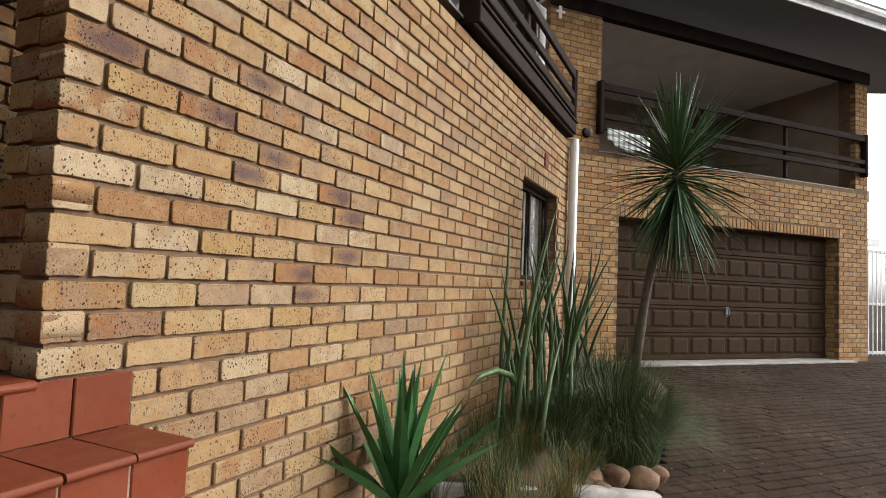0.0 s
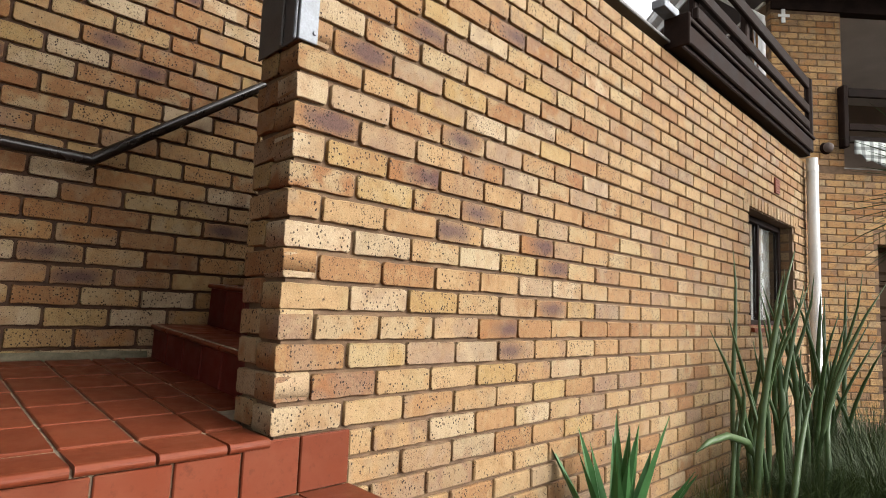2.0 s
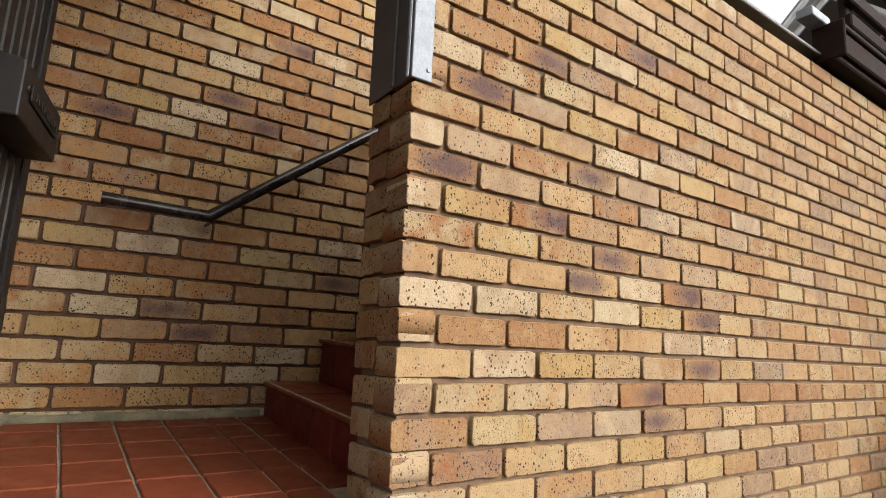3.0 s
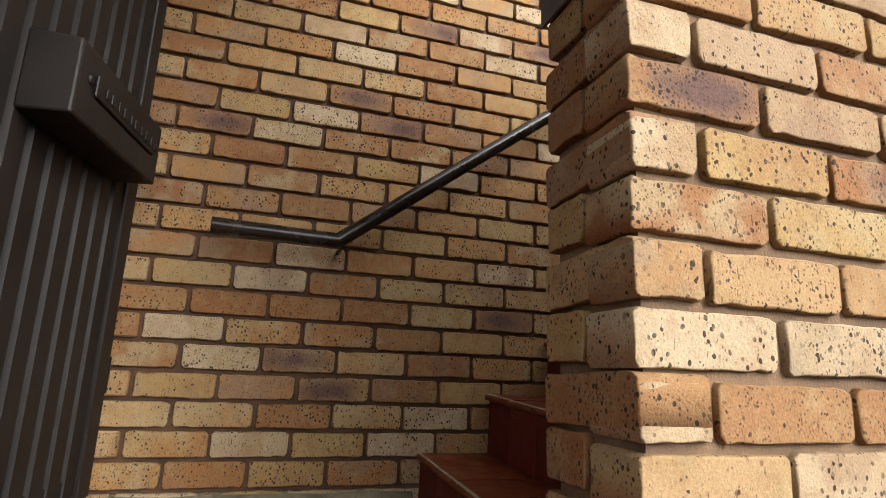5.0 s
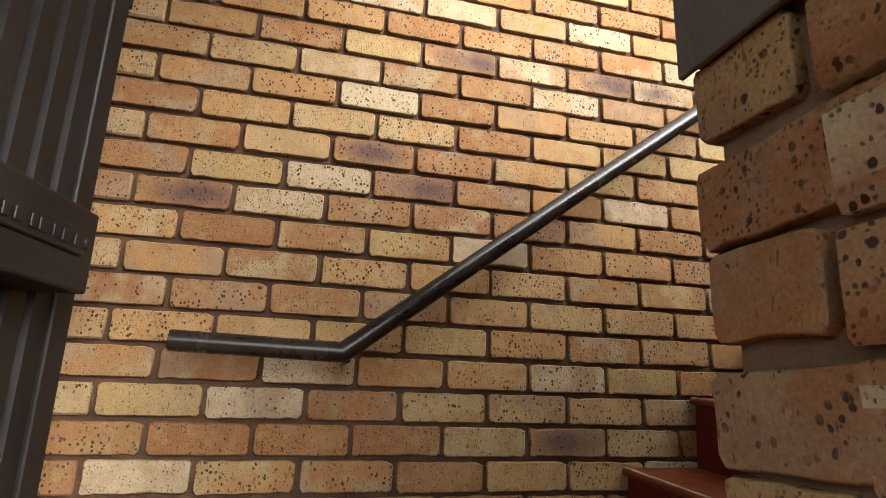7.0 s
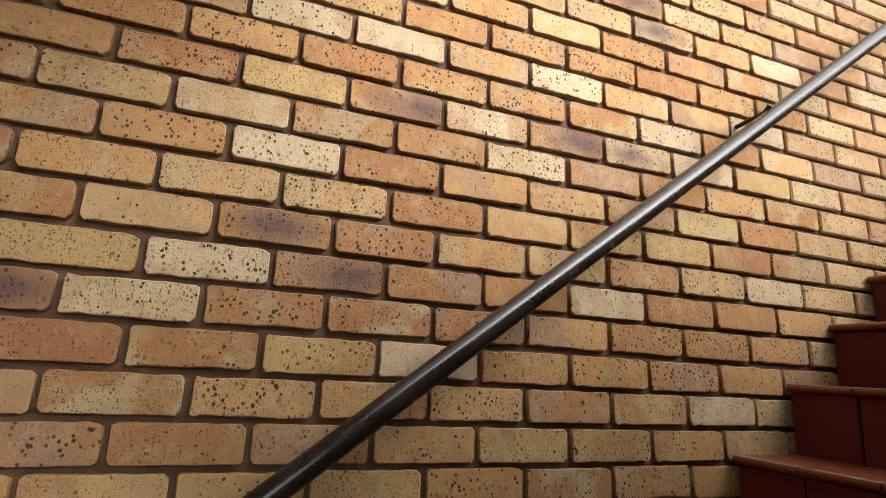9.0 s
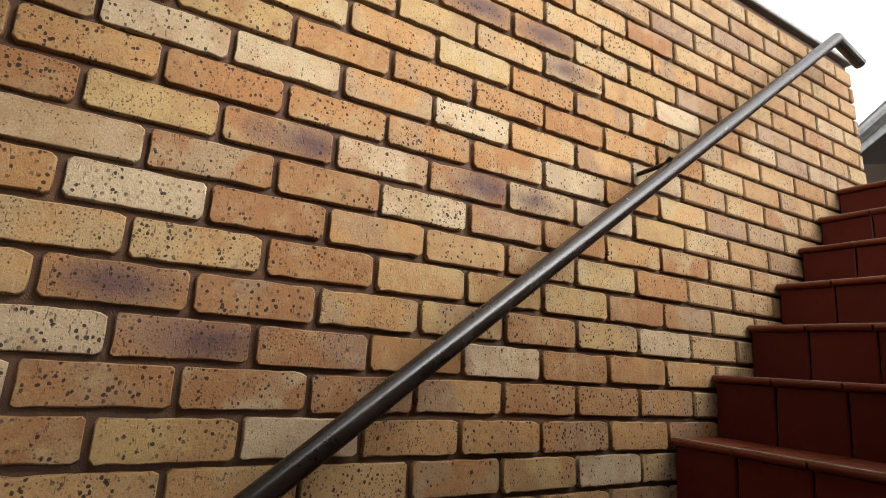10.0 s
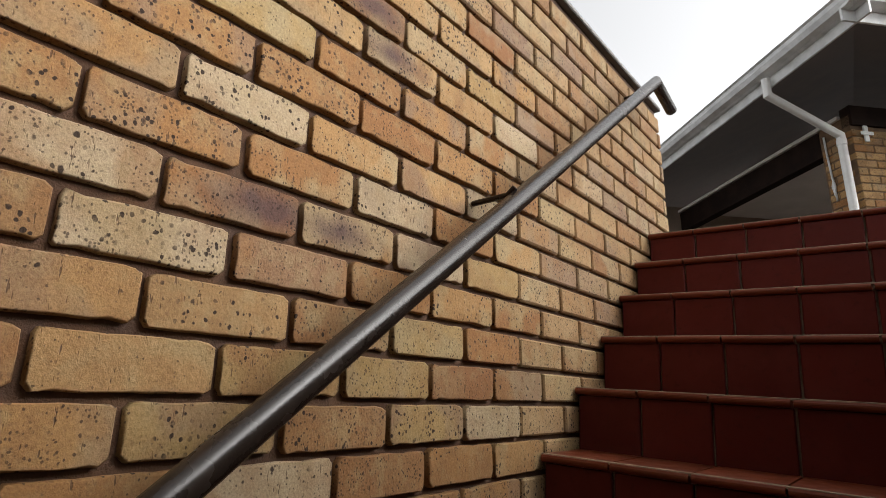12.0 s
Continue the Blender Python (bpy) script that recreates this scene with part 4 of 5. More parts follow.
DH = SILL - BASE - 0.05
secs = 5
for k in range(secs):
    z0 = DH * k / secs
    part("door_section", boxes((0.005, OPEN_W - 0.005, 0.0, 0.04, z0 + 0.004, z0 + DH / secs - 0.004), bevel=0.004), DOOR_WOOD, garage_door)
    part("rail", boxes((0.005, OPEN_W - 0.005, -0.022, -0.0005, z0 + 0.006, z0 + 0.07), (0.005, OPEN_W - 0.005, -0.022, -0.0005, z0 + DH / secs - 0.05, z0 + DH / secs - 0.006), bevel=0.005), DOOR_WOOD, garage_door)
    n = 12
    for j in range(n):
        x0 = 0.05 + (OPEN_W - 0.1) * j / n
        bm = bmesh.new()
        w, h = (OPEN_W - 0.1) / n - 0.05, DH / secs - 0.16
        vs = [bm.verts.new(c) for c in ((0, 0, 0), (w, 0, 0), (w, 0, h), (0, 0, h), (0.035, -0.018, 0.035), (w - 0.035, -0.018, 0.035), (w - 0.035, -0.018, h - 0.035), (0.035, -0.018, h - 0.035))]
        for f in ((4, 5, 6, 7), (0, 1, 5, 4), (1, 2, 6, 5), (2, 3, 7, 6), (3, 0, 4, 7)):
            bm.faces.new([vs[q] for q in f])
        p = part("panel", bm, DOOR_WOOD, garage_door)
        p.matrix_basis = pose(x0 + 0.025, -0.001, z0 + 0.09)
part("handle", tube([(2.4, -0.03, 0.72), (2.4, -0.06, 0.74), (2.4, -0.06, 0.82), (2.4, -0.03, 0.84)], 0.012, 10), STEEL_BARE, garage_door, "small bright metal handle")
part("lock_plate", boxes((2.37, 2.43, -0.031, -0.0225, 0.70, 0.86), bevel=0.003), STEEL_BARE, garage_door, "bright lock plate")
apron = part("threshold", boxes((-0.35, OPEN_W + 0.25, -0.16, 0.30, BASE - 0.15, BASE + 0.045), bevel=0.01), CONCRETE)
apron.matrix_world = HOUSE
tagged(apron, "pale concrete threshold before the garage door", "threshold", kind="structure")
lamp = empty("wall_lamp", HOUSE @ pose(-0.62, 0.0, 3.515), "round dark bulkhead lamp on the brick pillar", "wall lamp")
bm = bmesh.new()
bmesh.ops.create_cone(bm, cap_ends=True, segments=20, radius1=0.075, radius2=0.065, depth=0.04, matrix=pose(0, -0.025, 0.10, 90, 0, 0))
part("base", bm, TIMBER, lamp)
bm = bmesh.new()
bmesh.ops.create_uvsphere(bm, u_segments=16, v_segments=10, radius=0.062, matrix=Matrix.Translation((0, -0.05, 0.10)))
part("globe", bm, DARK, lamp, "dark glass globe", True)

# ---- steel gate and neighbouring house past the garage ----
side_gate = empty("side_gate", HOUSE @ pose(5.66, 0.10, 0.29), "pale grey steel bar gate past the garage", "gate")
for x in (0.0, 1.5):
    part("post", boxes((x, x + 0.05, 0, 0.05, 0.0, 2.05)), WHITE_DIRTY, side_gate)
for z in (0.10, 1.0, 1.98):
    part("cross_rail", boxes((0.0505, 1.4995, 0.005, 0.045, z, z + 0.05)), WHITE_DIRTY, side_gate)
for k in range(11):
    x = 0.12 + 0.125 * k
    part("bar", boxes((x, x + 0.03, -0.004, 0.0045, 0.08, 2.03), bevel=0.003), WHITE_DIRTY, side_gate)
shed = empty("neighbour_house", HOUSE @ pose(7.5, 5.0, 0.3), "low grey-roofed house past the side gate", "house")
part("wall", boxes((-1.5, 5, 0, 4, 0, 2.9), bevel=0.01), PLASTER, shed)
bm = slab([(-2.0, -0.8, 2.75), (5.5, -0.8, 2.75), (5.5, 4.5, 4.4), (-2.0, 4.5, 4.4)], 0.08)
part("roof", bm, ROOF, shed, "grey sheet roof")
part("fascia", boxes((-2.0, 5.5, -0.86, -0.8005, 2.70, 2.90)), WHITE_DIRTY, shed, "white fascia board")


# ---- planting ----
def bed():
    bm = bmesh.new()
    nx, ny = 26, 60
    grid = []
    for i in range(nx + 1):
        row = []
        for j in range(ny + 1):
            v = j / ny
            y = 1.09 + 6.2 * v
            right = -1.0 + 0.58 * min(1, max(0, (y - 2.0) / 1.6))
            x = FX - 0.005 + (right - FX) * i / nx
            u = i / nx
            z = 0.29 + 0.05 * (y - 2.5) + 0.05 * noise.noise(Vector((x * 3, y * 3, 0))) + 0.02 * noise.noise(Vector((x * 14, y * 14, 1)))
            z = z * (1 - u ** 4) + (ground_z(x, y) - 0.04) * u ** 4
            row.append(bm.verts.new((x, y, z)))
        grid.append(row)
    for i in range(nx):
        for j in range(ny):
            bm.faces.new((grid[i][j], grid[i + 1][j], grid[i + 1][j + 1], grid[i][j + 1]))
    return tagged(part("flower_bed", bm, SOIL, smooth=True), "brown soil of the flower bed along the wall", "flower bed", kind="structure")


bed()


def bed_z(x, y):
    return 0.29 + 0.05 * (y - 2.5)


def yucca(x, y, z, rng, count=24, size=0.62):
    ob = empty("yucca", pose(x, y, z), "young yucca with stiff green sword leaves", "plant")
    for k in range(count):
        f = (k + 0.5) / count
        a = k * 2.39996 + rng.uniform(-0.3, 0.3)
        lean = radians(6 + 52 * f ** 1.5 + rng.uniform(-5, 5))
        ln = size * rng.uniform(0.82, 1.1)
        d = Vector((math.cos(a) * math.sin(lean), math.sin(a) * math.sin(lean), math.cos(lean)))
        bm = bmesh.new()
        blade_into(bm, d * 0.03 + Vector((0, 0, 0.03)), d * ln + Vector((0, 0, 0.03)), 0.088, 0.05 * f * rng.uniform(0.2, 1.5), rng, 0.28, 7)
        part("leaf", bm, YUCCA, ob)
    part("stem", tube([(0, 0, -0.06), (0, 0, 0.09)], 0.05, 10), BARK, ob)
    return ob


yucca(-1.254, 2.298, 0.30, random.Random(21), 26, 0.72)


def succulent(rng):
    ob = empty("tall_succulent", pose(-1.11, 4.16, 0.33), "clump of tall pointed grey-green succulent stems", "plant")
    spots = []
    for k in range(46):
        f = k / 45
        bx, by = -1.28 + 0.34 * rng.random(), 3.53 + 1.62 * f + rng.uniform(-0.18, 0.18)
        top = rng.uniform(0.7, 1.5) if k not in (2, 5) else 1.62
        lean = Vector((rng.gauss(0.02, 0.09), rng.gauss(0.0, 0.13), 0))
        spots.append((bx, by, top, lean))
    for bx, by, top, lean in spots:
        p = Vector((bx + 1.11, by - 4.16, bed_z(bx, by) - 0.38))
        bend = Vector((rng.gauss(0, 0.03), rng.gauss(0, 0.05), 0))
        pts, rad = [], []
        r = rng.uniform(0.012, 0.021)
        for j in range(8):
            f = j / 7
            pts.append(p + Vector((0, 0, top * f)) + lean * f * f * 1.6 + bend * math.sin(f * 5))
            rad.append(r * (1 - 0.25 * f) * (1 - f ** 5) + 0.0012)
        bm = tube(pts, r, 8, rad)
        part("stem", bm, SNAKE, ob, smooth=True)
    # the bent stem that hangs over the soil
    pts = [Vector(q) - Vector((-1.11, 4.16, 0.33)) for q in ((-1.176, 3.869, 0.33), (-1.155, 3.765, 0.61), (-1.17, 3.60, 0.79), (-1.20, 3.39, 0.845), (-1.22, 3.18, 0.835), (-1.232, 3.047, 0.80))]
    part("stem", tube(pts, 0.02, 10, [0.021, 0.022, 0.021, 0.019, 0.016, 0.003]), SNAKE, ob, "bent over grey-green stem", True)
    return ob


succulent(random.Random(8))


def grass_tuft(name, x, y, z, rng, count, radius, height, material, label, droop=0.5, width=0.006):
    """Fine arching blades in one mesh."""
    verts, faces = [], []
    for k in range(count):
        a, r0 = rng.uniform(0, 6.2832), radius * 0.45 * math.sqrt(rng.random())
        base = Vector((math.cos(a) * r0, math.sin(a) * r0, -0.02))
        out = Vector((math.cos(a + rng.gauss(0, 0.5)), math.sin(a + rng.gauss(0, 0.5)), 0))
        ln = height * rng.uniform(0.55, 1.1)
        reach = radius * rng.uniform(0.2, 1.0)
        side = Vector((-out.y, out.x, 0)) * width * rng.uniform(0.6, 1.2) * 0.5
        prev = None
        for j in range(5):
            f = j / 4
            p = base + out * reach * f ** 1.6 + Vector((0, 0, ln * (f - droop * f ** 3 * reach / radius)))
            w = side * (1 - f * 0.92)
            verts += [tuple(p - w), tuple(p + w)]
            n = len(verts)
            if prev is not None:
                faces.append((prev, prev + 1, n - 1, n - 2))
            prev = n - 2
    me = bpy.data.meshes.new(name)
    me.from_pydata(verts, [], faces)
    me.materials.append(material)
    ob = new(name, me)
    ob.location = (x, y, z)
    return tagged(ob, label, "grass", kind="stuff")


grass_tuft("grass_tuft", -0.576, 4.264, 0.215, random.Random(4), 4200, 0.62, 0.85, GRASS, "dense soft dark green grass tuft", 0.75, 0.005)
grass_tuft("grass_tuft", -0.764, 4.94, 0.33, random.Random(5), 2200, 0.55, 0.85, GRASS, "dense soft dark green grass tuft", 0.6, 0.005)
grass_tuft("grass_tuft", -0.89, 3.90, 0.31, random.Random(6), 1200, 0.40, 0.55, GRASS, "low green grass tuft", 0.6, 0.005)
for k in range(62):
    r = random.Random(40 + k)
    x, y = r.uniform(-1.42, -0.58), r.uniform(2.45, 4.35)
    grass_tuft("dry_grass", x, y, bed_z(x, y), r, 80, 0.18, r.uniform(0.14, 0.36), STRAW if r.random() < 0.38 else GRASS, "thin dry weeds along the wall foot", 0.4, 0.0045)


def crown_tree(rng):
    """A slender leaning trunk with one rosette of narrow leaves and a hanging skirt of old ones."""
    base, top = Vector((-0.618, 5.356, 0.29)), Vector((-0.264, 5.252, 2.447))
    ob = empty("spiky_tree", Matrix.Translation(base), "slender cabbage tree with a spiky dark green crown", "tree")
    pts, rad = [], []
    for j in range(12):
        f = j / 11
        p = (top - base) * f + Vector((-0.10, 0.0, 0)) * math.sin(f * math.pi) * 0.6
        pts.append(p)
        rad.append(0.048 - 0.016 * f + 0.004 * math.sin(j * 2.1))
    part("trunk", tube(pts, 0.05, 12, rad), BARK, ob, smooth=True)
    head = top - base
    for k in range(290):
        f = k / 289
        a = k * 2.39996 + rng.uniform(-0.25, 0.25)
        lift = radians(86 - 172 * f ** 0.85 + rng.uniform(-9, 9))
        ln = rng.uniform(0.58, 0.86) * (1.0 if lift > 0.3 else 0.95)
        d = Vector((math.cos(a) * math.cos(lift), math.sin(a) * math.cos(lift), math.sin(lift)))
        start = head + Vector((0, 0, 0.10 - 0.36 * f)) + d * 0.03
        bm = bmesh.new()
        blade_into(bm, start, start + d * ln, 0.034, (0.10 + 0.22 * f) * rng.random() * math.cos(lift), rng, 0.2, 4)
        old = f > 0.88 and rng.random() < 0.4
        part("leaf", bm, DEADLEAF if old else PALM, ob, "withered hanging leaf" if old else "")
    return ob


crown_tree(random.Random(12))

# kerb stones and rocks at the edge of the bed
def kerb(a, b, w, h, label):
    a, b = Vector(a), Vector(b)
    ln = (b - a).length
    bm = bmesh.new()
    rng = random.Random(int(ln * 1000))
    box_into(bm, 0, ln, -w / 2, w / 2, -h, 0, 0.015)
    bmesh.ops.subdivide_edges(bm, edges=bm.edges, cuts=2, use_grid_fill=True)
    for v in bm.verts:
        v.co += Vector(noise.noise_vector(v.co * 9)) * 0.008
    ob = part("kerb_stone", bm, CONCRETE, smooth=True)
    x = (b - a).normalized()
    y = Vector((0, 0, 1)).cross(x).normalized()
    ob.matrix_world = Matrix.Translation(a) @ Matrix((x, y, x.cross(y))).transposed().to_4x4()
    return tagged(ob, label, "kerb", kind="structure")


kerb((-1.259, 2.662, 0.371), (-0.85, 3.172, 0.268), 0.03, 0.16, "thin pale concrete edging set in the soil")
kerb((-0.742, 3.349, 0.249), (-0.267, 3.89, 0.115), 0.09, 0.16, "whitewashed concrete edging of the bed")


def rock(x, y, z, r, rng):
    bm = bmesh.new()
    bmesh.ops.create_icosphere(bm, subdivisions=3, radius=r)
    s = Vector((rng.uniform(0.8, 1.35), rng.uniform(0.8, 1.3), rng.uniform(0.6, 0.85)))
    o = Vector((rng.random(), rng.random(), rng.random())) * 30
    for v in bm.verts:
        n = noise.noise(v.co.normalized() * 1.3 + o)
        v.co = Vector((v.co.x * s.x, v.co.y * s.y, v.co.z * s.z)) * (1 + 0.35 * n)
    ob = part("rock", bm, ROCK, smooth=True)
    ob.matrix_world = pose(x, y, z, 0, 0, rng.uniform(0, 360))
    return tagged(ob, "rounded brown sandstone rock edging the bed", "rock", "rocks along the bed")


rr = random.Random(77)
for x, y, r in ((-0.93, 3.41, 0.10), (-0.71, 3.70, 0.11), (-0.54, 3.85, 0.10), (-0.41, 4.01, 0.12), (-0.34, 4.22, 0.10), (-0.58, 3.62, 0.06), (-0.96, 3.69, 0.08)):
    rock(x, y, max(ground_z(x, y), 0.03) + r * 0.45 + (0.06 if x < -0.5 else 0), r, rr)

# flowers at the head of the stairs
planter = empty("flower_pot", pose(-2.30, 3.72, 3.17), "low pot of orange flowers on the landing", "flower pot")
part("pot", tube([(0, 0, 0), (0, 0, 0.07), (0, 0, 0.09)], 0.1, 16, [0.09, 0.115, 0.12]), TILE, planter)
fr_ = random.Random(9)
bm, bg = bmesh.new(), bmesh.new()
for k in range(90):
    p = Vector((fr_.gauss(0, 0.10), fr_.gauss(0, 0.06), 0.10 + abs(fr_.gauss(0, 0.025))))
    for q in range(4):
        d = Vector((fr_.uniform(-1, 1), fr_.uniform(-1, 1), fr_.uniform(-0.2, 1))).normalized()
        blade_into(bm if k % 3 else bg, p, p + d * 0.035, 0.016, 0.0, fr_, 0.1, 2)
part("blossom", bm, FLOWER, planter, "orange blossoms")
part("leaves", bg, GRASS, planter, "small green leaves")

# far trees beyond the side gate
def far_tree(x, y, h, rng):
    ob = empty("tree", HOUSE @ pose(x, y, 0.4), "leafy green garden tree beyond the gate", "tree")
    part("trunk", tube([(0, 0, 0), (0.1, 0.05, h * 0.4), (0.0, 0.1, h * 0.75)], 0.1, 8, [0.13, 0.09, 0.04]), BARK, ob)
    for k in range(7):
        a = k * 2.4
        part("limb", tube([(0.08, 0.05, h * (0.35 + 0.05 * k)), (math.cos(a) * h * 0.22, math.sin(a) * h * 0.22, h * (0.5 + 0.06 * k))], 0.03, 6, [0.045, 0.015]), BARK, ob)
    bm = bmesh.new()
    for k in range(1500):
        c = Vector((rng.gauss(0, 0.20), rng.gauss(0, 0.20), 0.70 + rng.gauss(0, 0.14))) * h
        d = Vector((rng.uniform(-1, 1), rng.uniform(-1, 1), rng.uniform(-0.8, 0.6))).normalized()
        blade_into(bm, c, c + d * 0.16, 0.07, 0.0, rng, 0.1, 2)
    part("crown", bm, PALM, ob)


far_tree(10.5, 14.0, 5.4, random.Random(31))


# ---- brickwork: pieces near the walk are parts, the rest is joined ----
def course_rows(z_top, z_lo, z_hi):
    k = math.floor((z_lo - z_top) / H)
    while z_top + k * H <= z_hi + 0.001:
        yield k, z_top + k * H
        k += 1


STRETCH = {m: [shared(q, m) for q in base] for base in [brick_meshes(BL, BD, "stretcher", BRICK, 6)] for m in (BRICK, BRICK_STAIR, BRICK_PALE, BRICK_ORANGE, BRICK_OCHRE, BRICK_SMUDGED)}
HEAD = {m: [shared(q, m) for q in base] for base in [brick_meshes(BD, BD, "header", BRICK, 5)] for m in (BRICK, BRICK_PALE, BRICK_ORANGE, BRICK_OCHRE)}
brng = random.Random(101)
FZ = 1.0956

# front wall: courses counted from the porch floor; the first is a stretcher at the corner
FRONT_TONE = {(7, 0): BRICK_PALE, (10, 0): BRICK_PALE, (1, 0): BRICK_PALE, (9, 0): BRICK_ORANGE, (2, 1): BRICK_ORANGE, (6, 2): BRICK_ORANGE, (12, 0): BRICK_PALE, (3, 0): BRICK_ORANGE, (5, 1): BRICK_PALE,
              (7, 1): BRICK_PALE, (8, 3): BRICK_SMUDGED, (10, 2): BRICK_SMUDGED, (12, 3): BRICK_SMUDGED, (8, 5): BRICK_SMUDGED, (7, 5): BRICK_SMUDGED, (11, 4): BRICK_PALE, (14, 1): BRICK_SMUDGED}
far = []
n_lo, n_hi = -9, int((FTOP - FZ) / H)
for n in range(n_lo, n_hi + 1):
    z = FZ + n * H - 0.006 - BH / 2
    y = CY if n % 2 else CY + BD + 0.0115
    k = 0
    if n % 2 == 0 and n > 0:
        ob = lay(HEAD[FRONT_TONE.get((n, 0), BRICK_PALE if brng.random() < 0.2 else BRICK)] , wall_front, FX - BD / 2, CY + BD / 2, z, brng)
        k = 1
    while y < FEND - 0.05:
        end = min(y + BL, FEND)
        skip = (n <= 1 and end < FY1 + 0.03 and n < 1) or (WIN[0] - 0.03 < end and y < WIN[1] + 0.03 and WIN[2] < z + BH / 2 and z - BH / 2 < WIN[3] + 0.10)
        if n < 1 and y < FY1 < end:
            y0 = FY1 + 0.004
            if end - y0 > 0.05:
                far.append(((FX - 0.05, (y0 + end) / 2, z), (0.05, (end - y0) / 2, BH / 2)))
        elif skip and z + BH / 2 > WIN[2] and z - BH / 2 < WIN[3] + 0.10 and n > 1:
            for a, b in ((y, min(end, WIN[0] - 0.004)), (max(y, WIN[1] + 0.004), end)):
                if b - a > 0.04 and not (a > WIN[0] and b < WIN[1]):
                    far.append(((FX - 0.05, (a + b) / 2, z), (0.05, (b - a) / 2, BH / 2)))
        elif not skip:
            if y < 2.35 and n >= -1:
                tone = FRONT_TONE.get((n, k))
                if tone is None:
                    u = brng.random()
                    tone = BRICK_PALE if u < 0.14 else BRICK_ORANGE if u < 0.25 else BRICK_SMUDGED if u < 0.31 else BRICK_OCHRE if u < 0.42 else BRICK
                lay(STRETCH[tone], wall_front, FX - BD / 2, (y + end) / 2, z, brng)
            else:
                far.append(((FX - 0.05, (y + end) / 2, z), (0.05, (end - y) / 2, BH / 2)))
        y += L
        k += 1
    # the wall end: headers behind each stretcher, stretchers behind each header
    if n > 0:
        if n % 2:
            lay(HEAD[BRICK_ORANGE if brng.random() < 0.5 else BRICK_OCHRE], wall_front, FX - 0.227 + BD / 2, CY + BD / 2 + 0.002, z + 0.009, brng, -90)
        else:
            ob = lay(STRETCH[BRICK_ORANGE if brng.random() < 0.75 else BRICK], wall_front, FX - 0.116, CY + BD / 2 + 0.001, z + 0.006, brng, -90)
            ob.matrix_basis = ob.matrix_basis @ pose(0, 0, 0, 2.2, 0, 0) @ Matrix.Diagonal((0.98, 1.035, 0.985, 1))
# soldier course over the window
y = WIN[0] - 0.12
while y < WIN[1] + 0.12:
    far.append(((FX - 0.05, y + 0.036, WIN[3] + 0.053), (0.051, 0.035, 0.049)))
    y += 0.083
# window reveals
for n in range(4, 17):
    z = FZ + n * H - 0.006 - BH / 2
    if WIN[2] < z < WIN[3]:
        for yy in (WIN[0] - 0.05, WIN[1] + 0.05):
            far.append(((FX - 0.085, yy, z), (0.045, 0.052, BH / 2)))
joined_bricks("brickwork", far, BRICK_JOINED, wall_front)

# stair wall: courses and perpends from one fixed brick
SZ0, SY0 = 2.5757, 0.5605
STAIR_TONE = {(0, 0): BRICK_SMUDGED, (-1, 0): BRICK_SMUDGED, (-2, -2): BRICK_SMUDGED, (-2, -1): BRICK_PALE, (3, -1): BRICK_PALE, (2, 0): BRICK_PALE, (4, 3): BRICK_SMUDGED, (4, 4): BRICK_SMUDGED, (4, 5): BRICK_PALE,
              (-5, -1): BRICK_ORANGE, (-5, -2): BRICK_ORANGE, (-3, -1): BRICK_ORANGE, (3, 0): BRICK_ORANGE, (-8, -1): BRICK_PALE, (-12, 0): BRICK_SMUDGED, (0, 4): BRICK_ORANGE, (-2, 2): BRICK_ORANGE, (-10, 1): BRICK_ORANGE, (2, 1): BRICK_ORANGE}
rest = []
for j in range(-18, 17):
    zt = SZ0 + j * 0.0843
    z = zt - BH / 2
    if (z - BH / 2 < 1.17 and zt <= 1.20) or zt > S_TOP + 0.004:
        continue
    shift = 0.0 if j % 2 == 0 else 0.5
    for u in range(-10, 14):
        y0 = SY0 + 0.0015 * j + (u + shift) * 0.2332
        y1 = y0 + BL + 0.001
        if y1 < S_Y0 + 0.2 or y0 > S_Y1 - 0.02:
            continue
        end = min(y1, S_Y1)
        zlo = max(z - BH / 2, 1.19)
        if -0.12 < y0 < 2.15 and end - y0 > 0.2 and zlo < z and zt < S_TOP - 0.3:
            tone = STAIR_TONE.get((j, u))
            if tone is None:
                r = brng.random()
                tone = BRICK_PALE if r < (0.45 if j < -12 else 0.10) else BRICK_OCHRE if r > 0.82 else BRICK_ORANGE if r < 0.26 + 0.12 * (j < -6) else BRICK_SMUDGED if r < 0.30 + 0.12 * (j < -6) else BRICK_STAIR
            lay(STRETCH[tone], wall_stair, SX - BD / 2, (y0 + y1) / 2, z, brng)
        else:
            rest.append(((SX - 0.05, (y0 + end) / 2, (zlo + zt) / 2), (0.05, (end - y0) / 2, (zt - zlo) / 2)))
joined_bricks("brickwork", rest, BRICK_JOINED, wall_stair)

# garage wing
rows = []


def field(x0, x1, z0, z1, holes=(), y=0.05):
    k0 = int(math.floor((z0 - BASE) / H))
    k = k0
    while BASE + (k + 1) * H <= z1 + 0.02:
        z = BASE + k * H + BH / 2 + 0.006
        if z > z0:
            x = x0 - (0.0 if k % 2 else L / 2)
            while x < x1:
                a, b = max(x, x0), min(x + BL, x1)
                for hx0, hx1, hz0, hz1 in holes:
                    if hz0 < z < hz1 and b > hx0 and a < hx1:
                        if a < hx0 - 0.04:
                            b = hx0
                        elif b > hx1 + 0.04:
                            a = hx1
                        else:
                            b = a
                if b - a > 0.03:
                    rows.append((((a + b) / 2, y, z), ((b - a) / 2, 0.05, BH / 2)))
                x += L
        k += 1


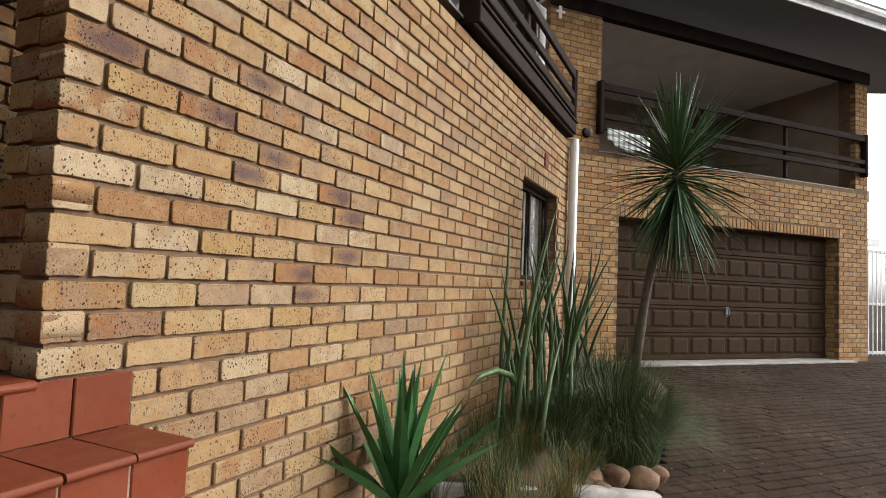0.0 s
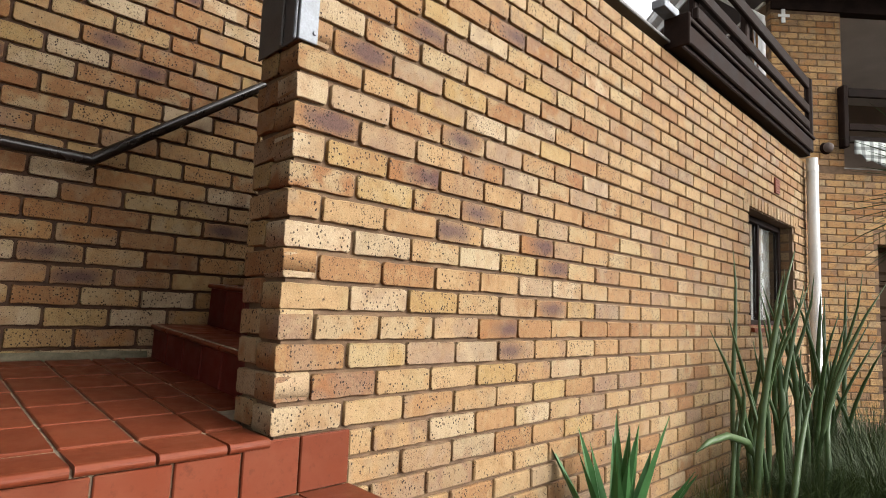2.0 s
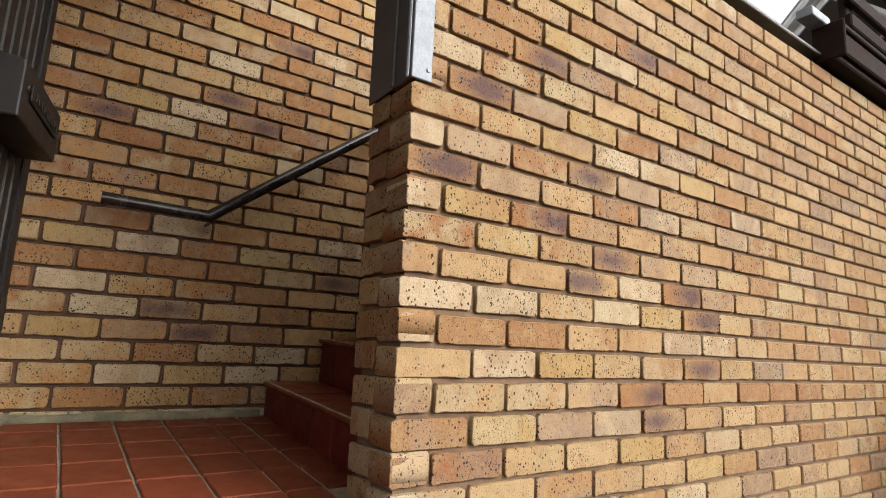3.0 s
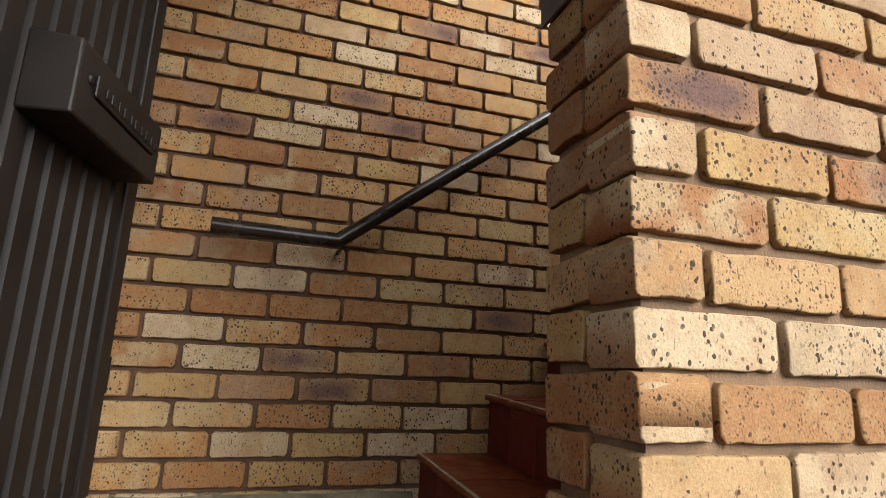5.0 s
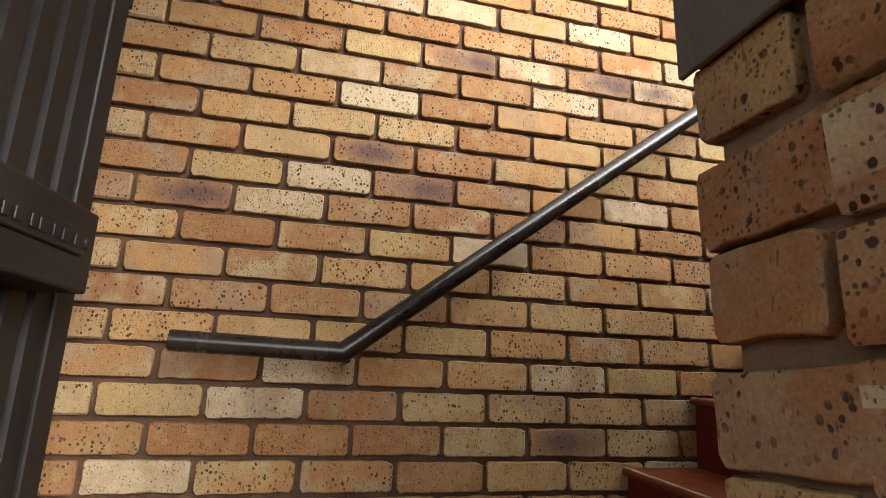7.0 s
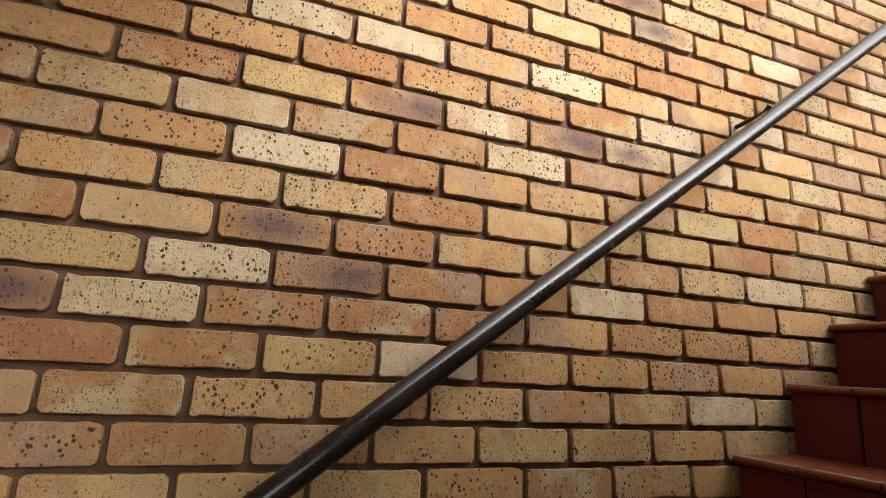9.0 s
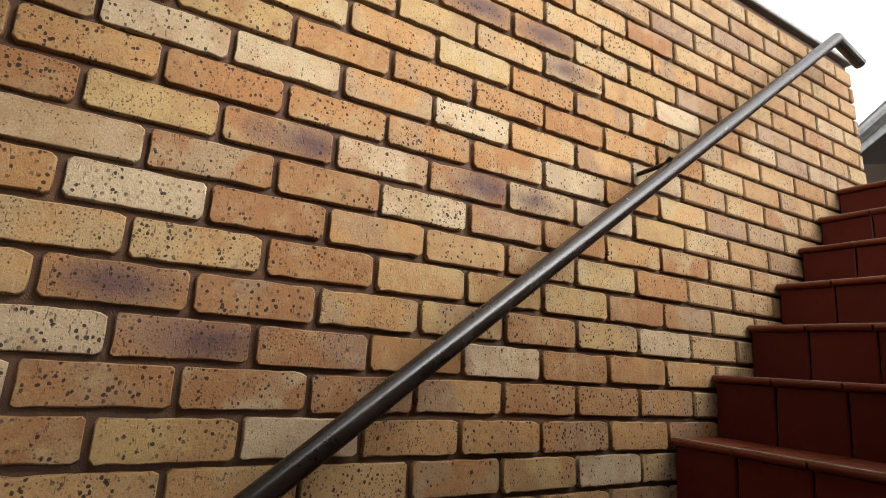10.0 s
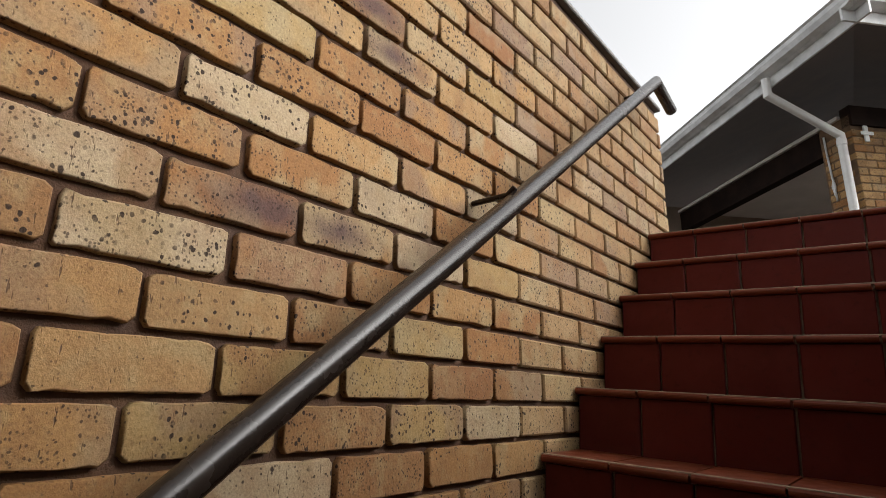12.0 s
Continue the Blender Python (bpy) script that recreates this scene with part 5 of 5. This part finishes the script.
field(-1.9, 5.62, BASE - 0.1, DECK - 0.02, [(0.0, OPEN_W, 0.0, SILL + 0.16)])
field(-1.27, -0.38, DECK, CEIL - 0.12)
field(5.28, 5.62, DECK, CEIL - 0.12)
x = -0.06
while x < OPEN_W + 0.06:
    rows.append(((x + 0.036, 0.05, SILL + 0.078), (0.035, 0.052, 0.074)))
    x += 0.083
for k in range(26):
    z = BASE + k * H + BH / 2 + 0.006
    if BASE < z < SILL:
        for xx, w in ((OPEN_W + 0.045, 0.05), (-0.045, 0.05)):
            rows.append(((xx, 0.16 + 0.02 * (k % 2), z), (w, 0.10, BH / 2)))
for k in range(40, 62):
    z = BASE + k * H + BH / 2 + 0.006
    if DECK < z < CEIL - 0.12:
        rows.append(((-1.22, 0.16 + 0.11 * (k % 2), z), (0.053, 0.11, BH / 2)))
        rows.append(((-1.22, 0.335 - 0.17 * (k % 2), z), (0.053, 0.055, BH / 2)))
        rows.append(((-0.43, 0.20 - 0.02 * (k % 2), z), (0.053, 0.10, BH / 2)))
joined_bricks("brickwork", rows, BRICK_HOUSE, garage_wall)

# paved drive: small worn pavers, nearest as parts
drive = empty("driveway", pose(0, 0, 0), "worn brown-grey brick-paved driveway", "driveway", kind="structure")
prng = random.Random(202)
PV = []
for k in range(5):
    bm = bmesh.new()
    box_into(bm, -0.1095, 0.1095, -0.0535, 0.0535, -0.03, 0.0, 0.005, 0.0012, prng)
    PV.append(mesh_of(bm, "paver", PAVER))
far_p, count = [], 0
for i in range(-40, 60):
    for j in range(-70, 110):
        q = HOUSE @ Vector(((i + 0.5 * (j % 2)) * 0.224, -0.30 - j * 0.112, 0))
        if j < 0 or q.x > 6.5 or q.y < -3.5 or q.y > 14:
            continue
        if q.x < -0.38 and q.y < 7.5:
            continue
        if q.x < 0.35 and q.y < 1.2:
            continue
        z = ground_z(q.x, q.y)
        tilt = pose(q.x, q.y, z + prng.uniform(-0.0025, 0.0025), prng.uniform(-1.0, 1.0), prng.uniform(-1.0, 1.0), 47 + prng.uniform(-2, 2))
        if q.y > 2.2 and q.y < 6.4 and q.x < 1.7 and count < 300:
            ob = new("paver", prng.choice(PV))
            ob.parent = drive
            ob.matrix_basis = tilt
            count += 1
        else:
            far_p.append(tilt)
verts, faces = [], []
for m in far_p:
    k = len(verts)
    for sx, sy in ((-1, -1), (1, -1), (1, 1), (-1, 1)):
        verts.append(tuple(m @ Vector((sx * 0.106, sy * 0.050, 0.0))))
    for sx, sy in ((-1, -1), (1, -1), (1, 1), (-1, 1)):
        verts.append(tuple(m @ Vector((sx * 0.110, sy * 0.054, -0.012))))
    faces.append((k, k + 1, k + 2, k + 3))
    for a in range(4):
        b = (a + 1) % 4
        faces.append((k + 4 + a, k + 4 + b, k + b, k + a))
me = bpy.data.meshes.new("pavers")
me.from_pydata(verts, [], faces)
me.materials.append(PAVER)
ob = new("pavers", me)
ob.parent = drive
tagged(ob, "worn brown-grey pavers", kind="stuff")
